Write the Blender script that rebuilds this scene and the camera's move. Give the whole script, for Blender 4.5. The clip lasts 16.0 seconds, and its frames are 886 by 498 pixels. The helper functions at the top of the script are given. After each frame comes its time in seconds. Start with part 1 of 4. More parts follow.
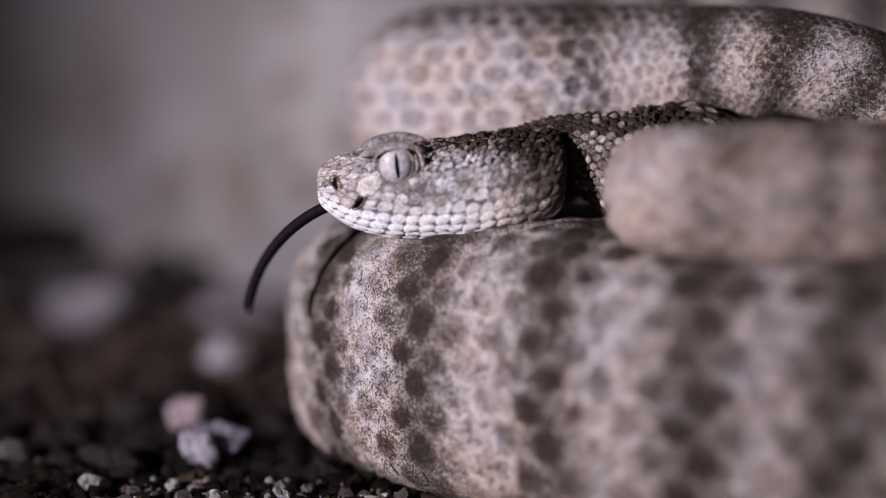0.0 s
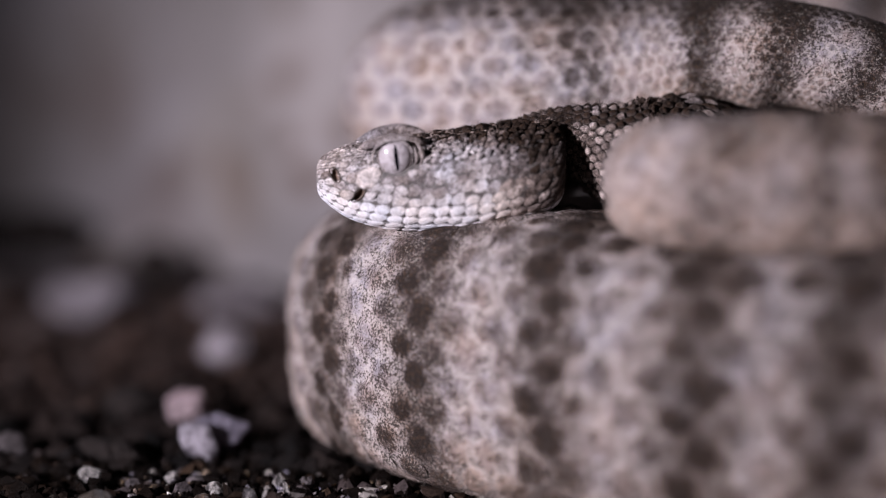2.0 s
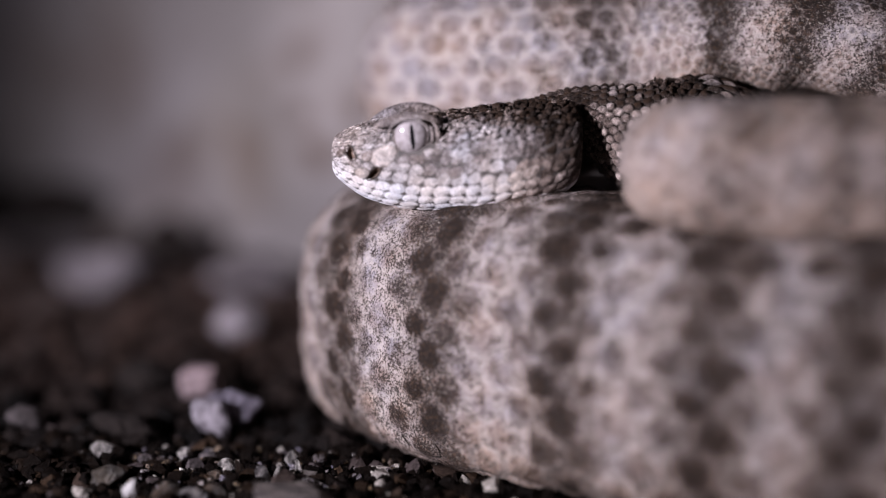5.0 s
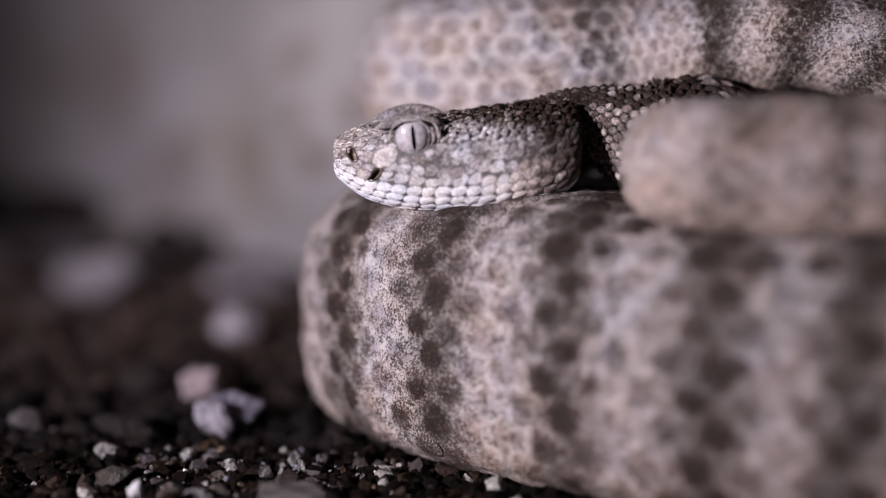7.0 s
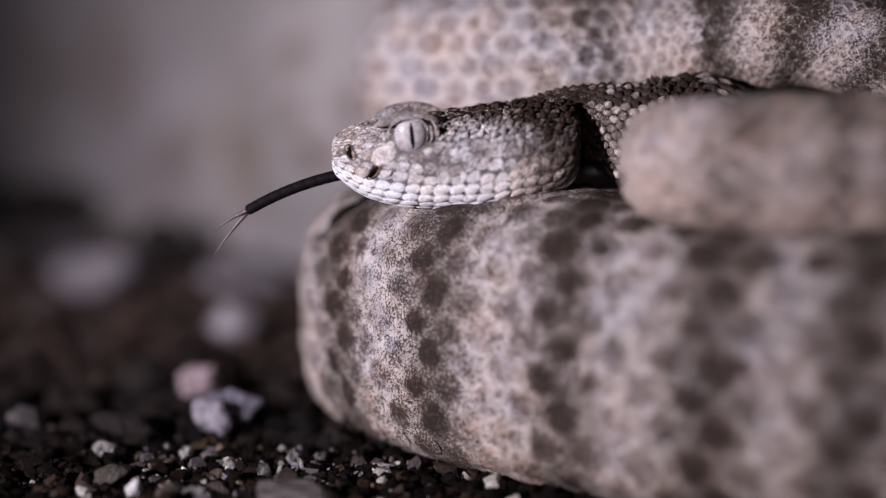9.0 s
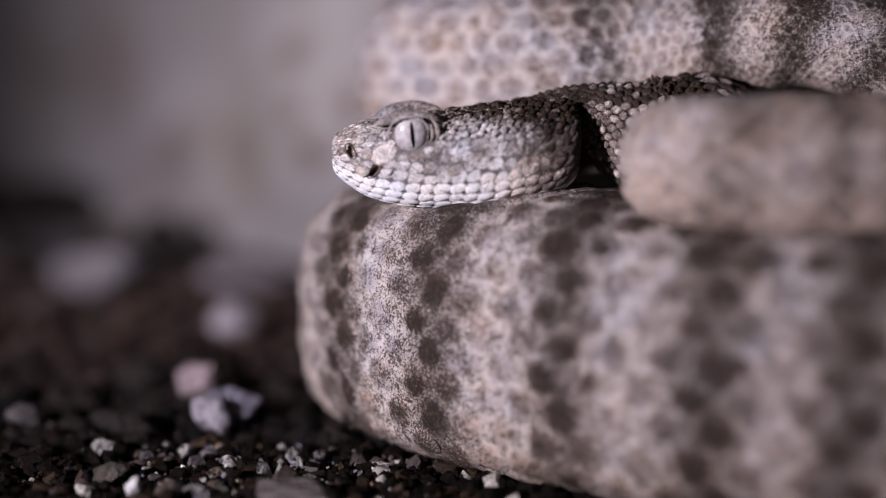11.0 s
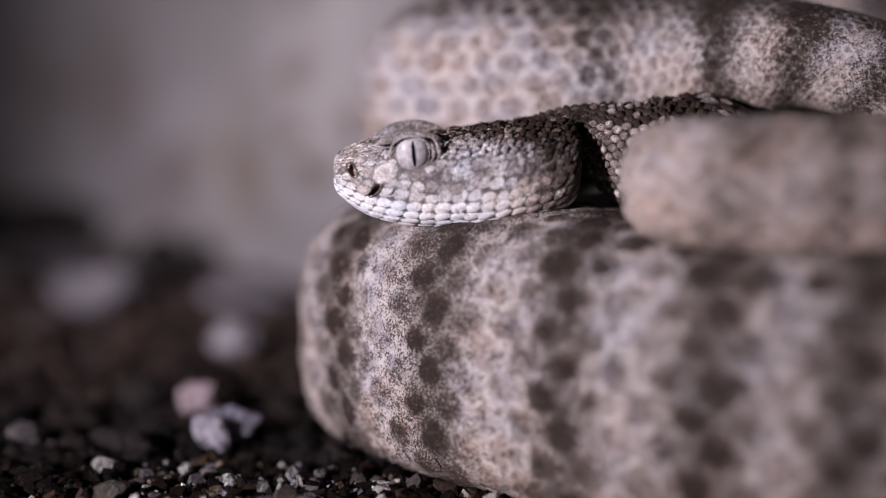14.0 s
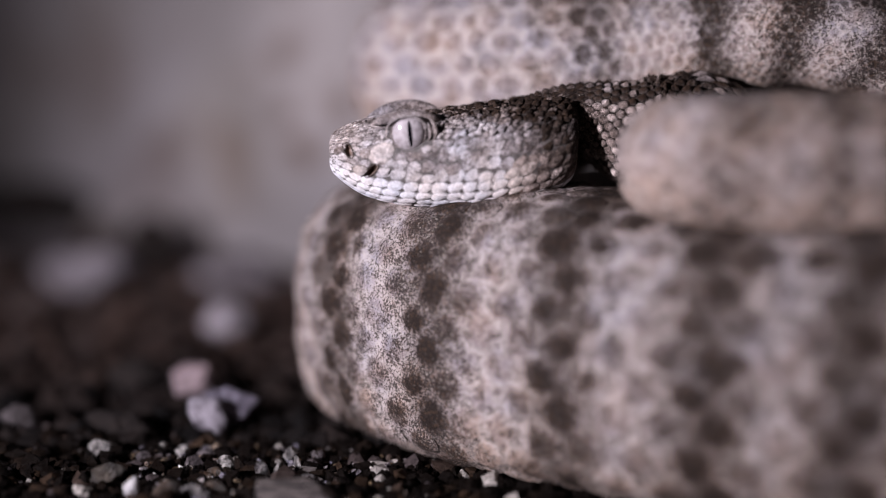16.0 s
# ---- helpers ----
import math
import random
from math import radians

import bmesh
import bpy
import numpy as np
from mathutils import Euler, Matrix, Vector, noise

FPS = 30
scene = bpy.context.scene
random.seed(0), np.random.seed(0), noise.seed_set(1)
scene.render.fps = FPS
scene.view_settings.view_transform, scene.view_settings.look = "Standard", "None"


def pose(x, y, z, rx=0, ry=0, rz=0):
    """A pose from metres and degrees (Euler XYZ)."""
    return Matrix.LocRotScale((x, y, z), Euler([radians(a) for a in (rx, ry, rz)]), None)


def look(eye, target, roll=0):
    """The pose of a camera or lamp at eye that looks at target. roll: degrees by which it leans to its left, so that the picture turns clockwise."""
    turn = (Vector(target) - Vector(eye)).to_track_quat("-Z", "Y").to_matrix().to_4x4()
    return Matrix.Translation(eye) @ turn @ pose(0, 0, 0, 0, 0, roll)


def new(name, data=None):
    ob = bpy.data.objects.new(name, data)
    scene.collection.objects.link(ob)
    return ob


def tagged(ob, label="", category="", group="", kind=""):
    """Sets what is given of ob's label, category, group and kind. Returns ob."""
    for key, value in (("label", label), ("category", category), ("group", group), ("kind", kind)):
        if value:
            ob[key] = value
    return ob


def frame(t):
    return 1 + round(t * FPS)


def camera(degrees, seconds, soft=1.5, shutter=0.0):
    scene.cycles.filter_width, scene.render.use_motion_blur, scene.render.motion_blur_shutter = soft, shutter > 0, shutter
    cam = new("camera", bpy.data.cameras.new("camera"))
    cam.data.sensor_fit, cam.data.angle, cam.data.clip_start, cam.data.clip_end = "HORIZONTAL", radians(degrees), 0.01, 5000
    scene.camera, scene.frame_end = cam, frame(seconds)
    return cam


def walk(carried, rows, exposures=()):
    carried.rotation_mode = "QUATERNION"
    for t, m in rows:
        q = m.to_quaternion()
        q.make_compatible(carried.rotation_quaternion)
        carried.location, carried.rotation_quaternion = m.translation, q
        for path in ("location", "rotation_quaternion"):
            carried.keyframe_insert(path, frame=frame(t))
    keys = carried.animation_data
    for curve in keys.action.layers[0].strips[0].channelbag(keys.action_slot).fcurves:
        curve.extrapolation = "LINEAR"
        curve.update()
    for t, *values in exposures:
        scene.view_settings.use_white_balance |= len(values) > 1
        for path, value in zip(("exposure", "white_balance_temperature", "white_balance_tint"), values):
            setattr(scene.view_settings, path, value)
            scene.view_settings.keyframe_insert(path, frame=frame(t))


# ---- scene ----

# ---------------------------------------------------------------- camera
FOV, DOWN, FOCUS = 36.0, 8.0, 0.177
EYE = (0.0, -FOCUS * math.cos(radians(DOWN)), 0.030 + FOCUS * math.sin(radians(DOWN)))
cam = camera(FOV, 16.0, soft=1.0, shutter=0.2)
cam.data.dof.use_dof = True
cam.data.dof.focus_distance = FOCUS + 0.003
cam.data.dof.aperture_fstop = 4.2
# seconds, shift of the eye in metres, pitch, roll, yaw in degrees
ROWS = [
    (0, 0.00211, 0.00054, -0.00017, 1.191, -0.319, 0.297),
    (0.5, 0.00203, 0.00064, -0.00030, 1.210, -0.326, 0.198),
    (1, 0.00189, 0.00052, -0.00012, 1.029, -0.406, 0.149),
    (1.5, 0.00196, 0.00057, -0.00036, 0.951, -0.381, 0.254),
    (2, 0.00204, 0.00066, -0.00026, 0.882, -0.371, 0.253),
    (2.5, 0.00187, 0.00073, -0.00014, 0.724, -0.061, 0.343),
    (3, 0.00189, 0.00093, -0.00001, 0.515, 0.169, 0.520),
    (3.5, 0.00187, 0.00113, 0.00005, -0.004, 0.287, 0.581),
    (4, 0.00192, 0.00138, 0.00022, -0.278, 0.342, 0.833),
    (6.3, 0.00016, 0.00080, 0.00022, 0.027, 0.121, 0.370),
    (6.5, 0.00010, 0.00070, 0.00022, -0.253, 0.089, 0.499),
    (7, 0.00007, 0.00001, -0.00014, 0.023, -0.046, 0.298),
    (7.5, -0.00020, -0.00031, 0.00022, 0.171, -0.057, -0.300),
    (8, 0.00000, 0.00000, -0.00000, 0.000, 0.000, 0.000),
    (8.5, -0.00017, 0.00008, 0.00015, -0.134, -0.005, -0.088),
    (9, -0.00031, 0.00008, 0.00015, -0.155, -0.032, 0.110),
    (11.3, -0.00062, 0.00004, 0.00031, -0.240, 0.200, -0.015),
    (11.5, -0.00064, 0.00004, 0.00032, -0.097, 0.218, -0.033),
    (12, -0.00041, 0.00004, 0.00023, 0.121, 0.221, 0.143),
    (12.5, -0.00022, -0.00009, -0.00006, 0.207, 0.400, 0.130),
    (13, -0.00066, -0.00026, 0.00038, 0.392, 0.317, -0.016),
    (13.5, -0.00077, -0.00032, 0.00037, 0.520, 0.333, -0.009),
    (14, -0.00066, -0.00033, 0.00020, 0.603, 0.334, 0.039),
    (14.1, -0.00086, -0.00033, 0.00024, 0.347, 0.315, -0.218),
    (14.2, -0.00134, -0.00032, 0.00032, 0.062, 0.273, -0.360),
    (14.3, -0.00192, -0.00030, 0.00041, -0.075, 0.216, -0.566),
    (14.4, -0.00240, -0.00027, 0.00049, -0.170, 0.156, -0.659),
    (14.5, -0.00260, -0.00022, 0.00052, -0.260, 0.102, -0.219),
    (14.6, -0.00254, -0.00013, 0.00049, -0.254, 0.053, 0.129),
    (14.7, -0.00239, -0.00002, 0.00040, -0.238, 0.008, -0.140),
    (15, -0.00201, 0.00020, 0.00006, -0.185, -0.109, -0.279),
    (15.5, -0.00219, 0.00013, -0.00006, -0.169, -0.156, -0.551),
    (16, -0.00228, 0.00005, 0.00011, -0.224, 0.086, -0.624),
]
walk(cam, [(t, pose(EYE[0] + x, EYE[1] + y, EYE[2] + z, 90 - DOWN + pitch, 0, yaw) @ pose(0, 0, 0, 0, 0, roll))
           for t, x, y, z, pitch, roll, yaw in ROWS])

# ---------------------------------------------------------------- light: one hand torch at night, a faint night sky
world = bpy.data.worlds.new("night")
scene.world = world
world.use_nodes = True
world.node_tree.nodes["Background"].inputs["Color"].default_value = (0.62, 0.62, 0.72, 1)
world.node_tree.nodes["Background"].inputs["Strength"].default_value = 0.010
torch = bpy.data.lights.new("torch", "SPOT")
torch.energy, torch.color = 9.5, (0.985, 0.935, 1.08)
torch.spot_size, torch.spot_blend, torch.shadow_soft_size = radians(60.0), 1.0, 0.007
new("torch", torch).matrix_world = look((-0.240, -0.233, 0.100), (0.000, 0.060, 0.054))
scene.view_settings.exposure = 0.0


# ---------------------------------------------------------------- materials
class Nodes:
    """Short names for building a node material."""

    def __init__(self, name):
        self.mat = bpy.data.materials.new(name)
        self.mat.use_nodes = True
        self.tree = self.mat.node_tree
        self.bsdf = self.tree.nodes["Principled BSDF"]

    def add(self, kind, **inputs):
        n = self.tree.nodes.new(kind)
        for key, value in inputs.items():
            self.set(n.inputs[key.replace("_", " ")], value)
        return n

    def set(self, socket, value):
        if hasattr(value, "is_output"):
            self.tree.links.new(value, socket)
        elif isinstance(value, tuple) and len(value) == 3 and socket.type == "RGBA":
            socket.default_value = (*value, 1)
        else:
            socket.default_value = value

    def noise(self, scale, detail=4.0, rough=0.6, kind="Fac"):
        return self.add("ShaderNodeTexNoise", Vector=self.where(), Scale=scale, Detail=detail, Roughness=rough).outputs[kind]

    def where(self):
        return self.add("ShaderNodeNewGeometry").outputs["Position"]

    def attr(self, name):
        n = self.tree.nodes.new("ShaderNodeAttribute")
        n.attribute_name = name
        return n.outputs["Fac"]

    def ramp(self, fac, *stops):
        n = self.add("ShaderNodeValToRGB", Fac=fac)
        r = n.color_ramp
        while len(r.elements) < len(stops):
            r.elements.new(0.5)
        for e, (at, c) in zip(r.elements, stops):
            e.position, e.color = at, (*c, 1) if isinstance(c, tuple) else (c, c, c, 1)
        return n.outputs["Color"]

    def math(self, op, a, b=0.0):
        n = self.tree.nodes.new("ShaderNodeMath")
        n.operation = op
        self.set(n.inputs[0], a)
        self.set(n.inputs[1], b)
        return n.outputs[0]

    def mix(self, fac, a, b, how="MIX"):
        n = self.tree.nodes.new("ShaderNodeMix")
        n.data_type, n.blend_type = "RGBA", how
        self.set(n.inputs["Factor"], fac)
        self.set(n.inputs[6], a)
        self.set(n.inputs[7], b)
        return n.outputs[2]

    def done(self, color, rough=0.6, height=None, bump=0.3, dist=0.0002, **more):
        self.set(self.bsdf.inputs["Base Color"], color)
        self.set(self.bsdf.inputs["Roughness"], rough)
        for key, value in more.items():
            self.set(self.bsdf.inputs[key.replace("_", " ")], value)
        if height is not None:
            b = self.add("ShaderNodeBump", Strength=bump, Distance=dist, Height=height)
            self.set(self.bsdf.inputs["Normal"], b.outputs["Normal"])
        return self.mat


def skin_material(name, light, mid, dark, rim, rim_share, specks, relief, spotted):
    """Snake scales: 'tone' says how dark the spot on a scale is, 'band' how dark the skin round it, 'warm' how tan it is; 'edge' is 1 on the rim."""
    n = Nodes(name)
    tone, edge, band, warm = n.attr("tone"), n.attr("edge"), n.attr("band"), n.attr("warm")
    grain = n.math("SUBTRACT", n.math("ADD", n.math("MULTIPLY", n.noise(1500, 5, 0.8), 0.8), n.math("MULTIPLY", n.noise(380, 4, 0.7), 0.35)), 0.575)
    fuzz = n.math("MULTIPLY", grain, 1.2 + 1.3 * spotted)
    if spotted:
        blot = n.noise(1000, 4, 0.65)
        tone = n.math("MULTIPLY", tone, n.ramp(blot, (0.36, 0.45), (0.62, 1.4)))
        tone = n.math("MULTIPLY", tone, n.ramp(n.noise(2400, 3, 0.6), (0.40, 0.5), (0.58, 1.3)))
        fuzz = n.math("ADD", fuzz, n.math("MULTIPLY", n.math("SUBTRACT", n.noise(650, 4, 0.65), 0.5), 1.15))
    spot = n.ramp(n.math("ADD", edge, fuzz), (0.22, 1.0), (0.60, 1.0 - spotted))
    level = n.math("ADD", n.math("MULTIPLY", tone, spot), n.math("MULTIPLY", band, 0.72))
    level = n.math("ADD", level, n.math("MULTIPLY", grain, 0.8 + 1.0 * spotted))
    c = n.ramp(level, (0.02, light), (0.40, mid), (0.85, dark))
    blotch = n.math("ADD", n.noise(150, 4, 0.6), n.math("MULTIPLY", warm, 0.28))
    c = n.mix(0.5 + 0.3 * spotted, c, n.ramp(blotch, (0.36, (0.93, 0.98, 1.10)), (0.72, (1.12, 0.88, 0.68))), "MULTIPLY")
    rim_fac = n.math("MULTIPLY", n.ramp(n.math("ADD", edge, fuzz), (0.50, 0.0), (0.85, 1.0)), n.math("MULTIPLY", n.math("SUBTRACT", 1.0, band), rim_share))
    c = n.mix(rim_fac, c, rim)
    fine = n.math("ADD", n.noise(3300 if spotted else 3600, 3, 0.65), n.math("MULTIPLY", n.math("SUBTRACT", n.noise(600, 3), 0.5), 0.45))
    fine = n.math("ADD", fine, n.math("MULTIPLY", n.math("SUBTRACT", n.math("MINIMUM", level, 1.0), 0.20), 0.17 * spotted))
    share = n.math("MULTIPLY", specks, n.math("MINIMUM", n.math("ADD", 0.42, n.math("MULTIPLY", band, 7.0)), 1.0)) if spotted else n.math("MINIMUM", n.math("ADD", 0.05, n.math("MULTIPLY", band, 1.5)), 0.7)
    c = n.mix(n.math("MULTIPLY", n.ramp(fine, (0.470, 0.0), (0.570, 1.0)), share), c, (0.024, 0.017, 0.014))
    if not spotted:
        cloud = n.ramp(n.math("ADD", n.noise(480, 6, 0.75), n.math("MULTIPLY", n.math("SUBTRACT", n.noise(2600, 4, 0.7), 0.5), 0.7)), (0.41, (0.28, 0.245, 0.23)), (0.545, (1.15, 1.13, 1.13)), (0.66, (1.55, 1.53, 1.53)))
        c = n.mix(n.math("MINIMUM", n.math("MULTIPLY", band, 4.0), 0.9), c, cloud, "MULTIPLY")
    c = n.mix(n.math("MULTIPLY", n.math("MULTIPLY", n.ramp(n.noise(2600, 4, 0.7), (0.56, 0.0), (0.64, 1.0)), n.math("SUBTRACT", 1.0, n.math("MINIMUM", tone, 1.0))), specks * 0.6), c, (0.62, 0.55, 0.48))
    ochre = n.math("MULTIPLY", n.ramp(n.noise(2000, 4, 0.7), (0.55, 0.0), (0.63, 1.0)), n.math("ADD", n.math("MULTIPLY", n.math("MINIMUM", tone, 1.0), 0.40), n.math("ADD", 0.14, n.math("MULTIPLY", band, 0.8))))
    c = n.mix(n.math("MINIMUM", n.math("MULTIPLY", ochre, specks * 0.7), 0.5), c, (0.115, 0.068, 0.040))
    h = n.math("ADD", n.noise(2500, 5, 0.75), n.math("MULTIPLY", n.noise(9000, 3), 0.5))
    return n.done(c, 0.6, h, relief, 0.0003, Specular_IOR_Level=0.12)


BODY_SKIN = skin_material("body_scale", (0.392, 0.340, 0.332), (0.125, 0.096, 0.086), (0.017, 0.0112, 0.0090), (0.70, 0.61, 0.56), 0.55, 0.9, 0.9, 1.0)
HEAD_SKIN = skin_material("head_scale", (0.95, 0.925, 0.935), (0.34, 0.305, 0.30), (0.034, 0.022, 0.015), (0.075, 0.062, 0.058), 0.7, 0.20, 1.0, 0.0)


def head_base_material():
    n = Nodes("skin_of_the_head")
    c = n.ramp(n.noise(1500, 5, 0.7), (0.35, (0.035, 0.028, 0.024)), (0.7, (0.17, 0.145, 0.135)))
    c = n.mix(n.attr("hollow"), c, (0.17, 0.095, 0.06))
    return n.done(c, 0.6, n.noise(4000, 4), 0.5)


def iris_material():
    n = Nodes("iris")
    c = n.ramp(n.noise(1300, 5, 0.65), (0.3, (0.24, 0.205, 0.205)), (0.7, (0.58, 0.52, 0.53)))
    return n.done(c, 0.16, None, Coat_Weight=0.7, Coat_Roughness=0.05)


def plain(name, color, rough, spec=0.5, scale=2500.0, vary=0.35):
    n = Nodes(name)
    c = n.mix(n.noise(scale, 4, 0.65), tuple(v * (1 - vary) for v in color), tuple(min(1, v * (1 + vary)) for v in color))
    return n.done(c, rough, n.noise(scale * 2, 4), 0.3, Specular_IOR_Level=spec)


HEAD_BASE, IRIS = head_base_material(), iris_material()
PUPIL = plain("pupil", (0.006, 0.005, 0.007), 0.2)
TONGUE = plain("tongue_skin", (0.0045, 0.003, 0.0038), 0.7, 0.08)
TIP = plain("tongue_tip", (0.085, 0.060, 0.056), 0.35, 0.4)


def soil_material():
    n = Nodes("dark_soil")
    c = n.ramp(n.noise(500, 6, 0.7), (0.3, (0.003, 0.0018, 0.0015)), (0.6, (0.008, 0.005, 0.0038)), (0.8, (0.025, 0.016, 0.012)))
    # Soil painted lighter towards the back by Y, standing in for torchlight.
    back_light = n.add("ShaderNodeSeparateXYZ", Vector=n.where()).outputs["Y"]
    back_light = n.ramp(n.math("ADD", back_light, n.math("MULTIPLY", n.math("SUBTRACT", n.noise(40, 4), 0.5), 0.08)), (0.025, 0.0), (0.10, 1.0))
    c = n.mix(back_light, c, n.ramp(n.noise(120, 5, 0.7), (0.35, (0.13, 0.088, 0.074)), (0.7, (0.24, 0.178, 0.158))))
    # Pale dust near the wall; its Y ramp also paints in light.
    lit_dust = n.ramp(n.math("ADD", n.add("ShaderNodeSeparateXYZ", Vector=n.where()).outputs["Y"], n.math("MULTIPLY", n.math("SUBTRACT", n.noise(22, 4), 0.5), 0.10)), (0.11, 0.0), (0.165, 1.0))
    c = n.mix(lit_dust, c, n.ramp(n.noise(45, 5, 0.6), (0.3, (0.12, 0.100, 0.098)), (0.65, (0.24, 0.212, 0.212))))
    h = n.math("ADD", n.noise(350, 6, 0.7), n.noise(1600, 4))
    return n.done(c, 0.9, h, 0.9, 0.001, Specular_IOR_Level=0.12)


def gravel_material():
    n = Nodes("gravel")
    island = n.add("ShaderNodeNewGeometry").outputs["Random Per Island"]
    base = n.ramp(island, (0.0, (0.004, 0.0026, 0.0020)), (0.58, (0.006, 0.0037, 0.0027)), (0.78, (0.014, 0.0088, 0.0062)), (0.89, (0.040, 0.024, 0.015)), (0.955, (0.085, 0.070, 0.072)), (1.0, (0.50, 0.45, 0.40)))
    grain = n.ramp(n.noise(2600, 5, 0.7), (0.3, 0.35), (0.7, 1.3))
    c = n.mix(1.0, base, grain, "MULTIPLY")
    return n.done(c, 0.5, n.noise(3000, 5, 0.7), 0.9, 0.0003, Specular_IOR_Level=0.05)


def grit_material():
    n = Nodes("pale_grit")
    island = n.add("ShaderNodeNewGeometry").outputs["Random Per Island"]
    # Pale grit; its warm and cool tints also paint glints and lens fringes.
    base = n.ramp(island, (0.0, (0.06, 0.048, 0.042)), (0.35, (0.22, 0.150, 0.085)), (0.6, (0.15, 0.14, 0.185)), (0.85, (0.34, 0.29, 0.25)), (1.0, (0.70, 0.66, 0.60)))
    c = n.mix(1.0, base, n.ramp(n.noise(2400, 5, 0.7), (0.36, 0.15), (0.62, 1.25)), "MULTIPLY")
    return n.done(c, 0.25, n.noise(3500, 5, 0.7), 0.9, 0.0003, Specular_IOR_Level=0.6)


def crumb_material():
    n = Nodes("soil_crumb")
    island = n.add("ShaderNodeNewGeometry").outputs["Random Per Island"]
    base = n.ramp(island, (0.0, (0.013, 0.0085, 0.0070)), (0.6, (0.054, 0.032, 0.025)), (0.97, (0.097, 0.061, 0.048)), (1.0, (0.15, 0.125, 0.12)))
    c = n.mix(1.0, base, n.ramp(n.noise(900, 5, 0.7), (0.3, 0.5), (0.7, 1.3)), "MULTIPLY")
    # Crumbs darkened towards the front by Y: shade put into the colour.
    front_shade = n.math("ADD", n.add("ShaderNodeSeparateXYZ", Vector=n.where()).outputs["Y"], n.math("MULTIPLY", n.math("SUBTRACT", n.noise(40, 4), 0.5), 0.08))
    c = n.mix(1.0, c, n.ramp(front_shade, (0.030, 0.12), (0.10, 0.9)), "MULTIPLY")
    return n.done(c, 0.85, n.noise(1500, 5, 0.7), 0.6, 0.0004, Specular_IOR_Level=0.15)


def stone_material(name, a, b, scale=500.0, rough=0.6, layers=False):
    n = Nodes(name)
    grain = n.noise(scale, 6, 0.65)
    if layers:
        m = n.tree.nodes.new("ShaderNodeVectorMath")
        m.operation = "MULTIPLY"
        n.set(m.inputs[0], n.where())
        n.set(m.inputs[1], (0.25, 1.6, 2.2))
        grain = n.add("ShaderNodeTexNoise", Vector=m.outputs[0], Scale=scale, Detail=5.0, Roughness=0.6).outputs["Fac"]
    c = n.mix(n.ramp(grain, (0.38, 0.0), (0.60, 1.0)), a, b)
    c = n.mix(n.ramp(n.noise(scale * 5, 3), (0.58, 0.0), (0.70, 0.7)), c, (0.04, 0.033, 0.031))
    pits = n.noise(scale * 2.3, 4, 0.6)
    c = n.mix(n.ramp(pits, (0.36, 0.75), (0.46, 0.0)), c, (0.022, 0.015, 0.012))
    h = n.math("ADD", n.math("ADD", n.noise(scale * 3, 5, 0.7), grain), n.math("MULTIPLY", pits, 1.5))
    return n.done(c, rough, h, 0.8, 0.0006, Specular_IOR_Level=0.6 if rough < 0.5 else 0.2)


STAINS = [(-0.0320, 0.0312, 0.0062, 1.0), (-0.0365, 0.0400, 0.0045, 0.8), (-0.0380, 0.0540, 0.0050, 0.7), (-0.0225, 0.0415, 0.0050, 0.8), (-0.0709, 0.0302, 0.0085, 0.65), (-0.0619, 0.0366, 0.0052, 0.35), (-0.092, 0.0490, 0.0230, 0.45), (-0.1234, 0.055, 0.022, 0.3), (-0.078, 0.018, 0.016, 0.4), (-0.0332, 0.0587, 0.0054, 0.3)]


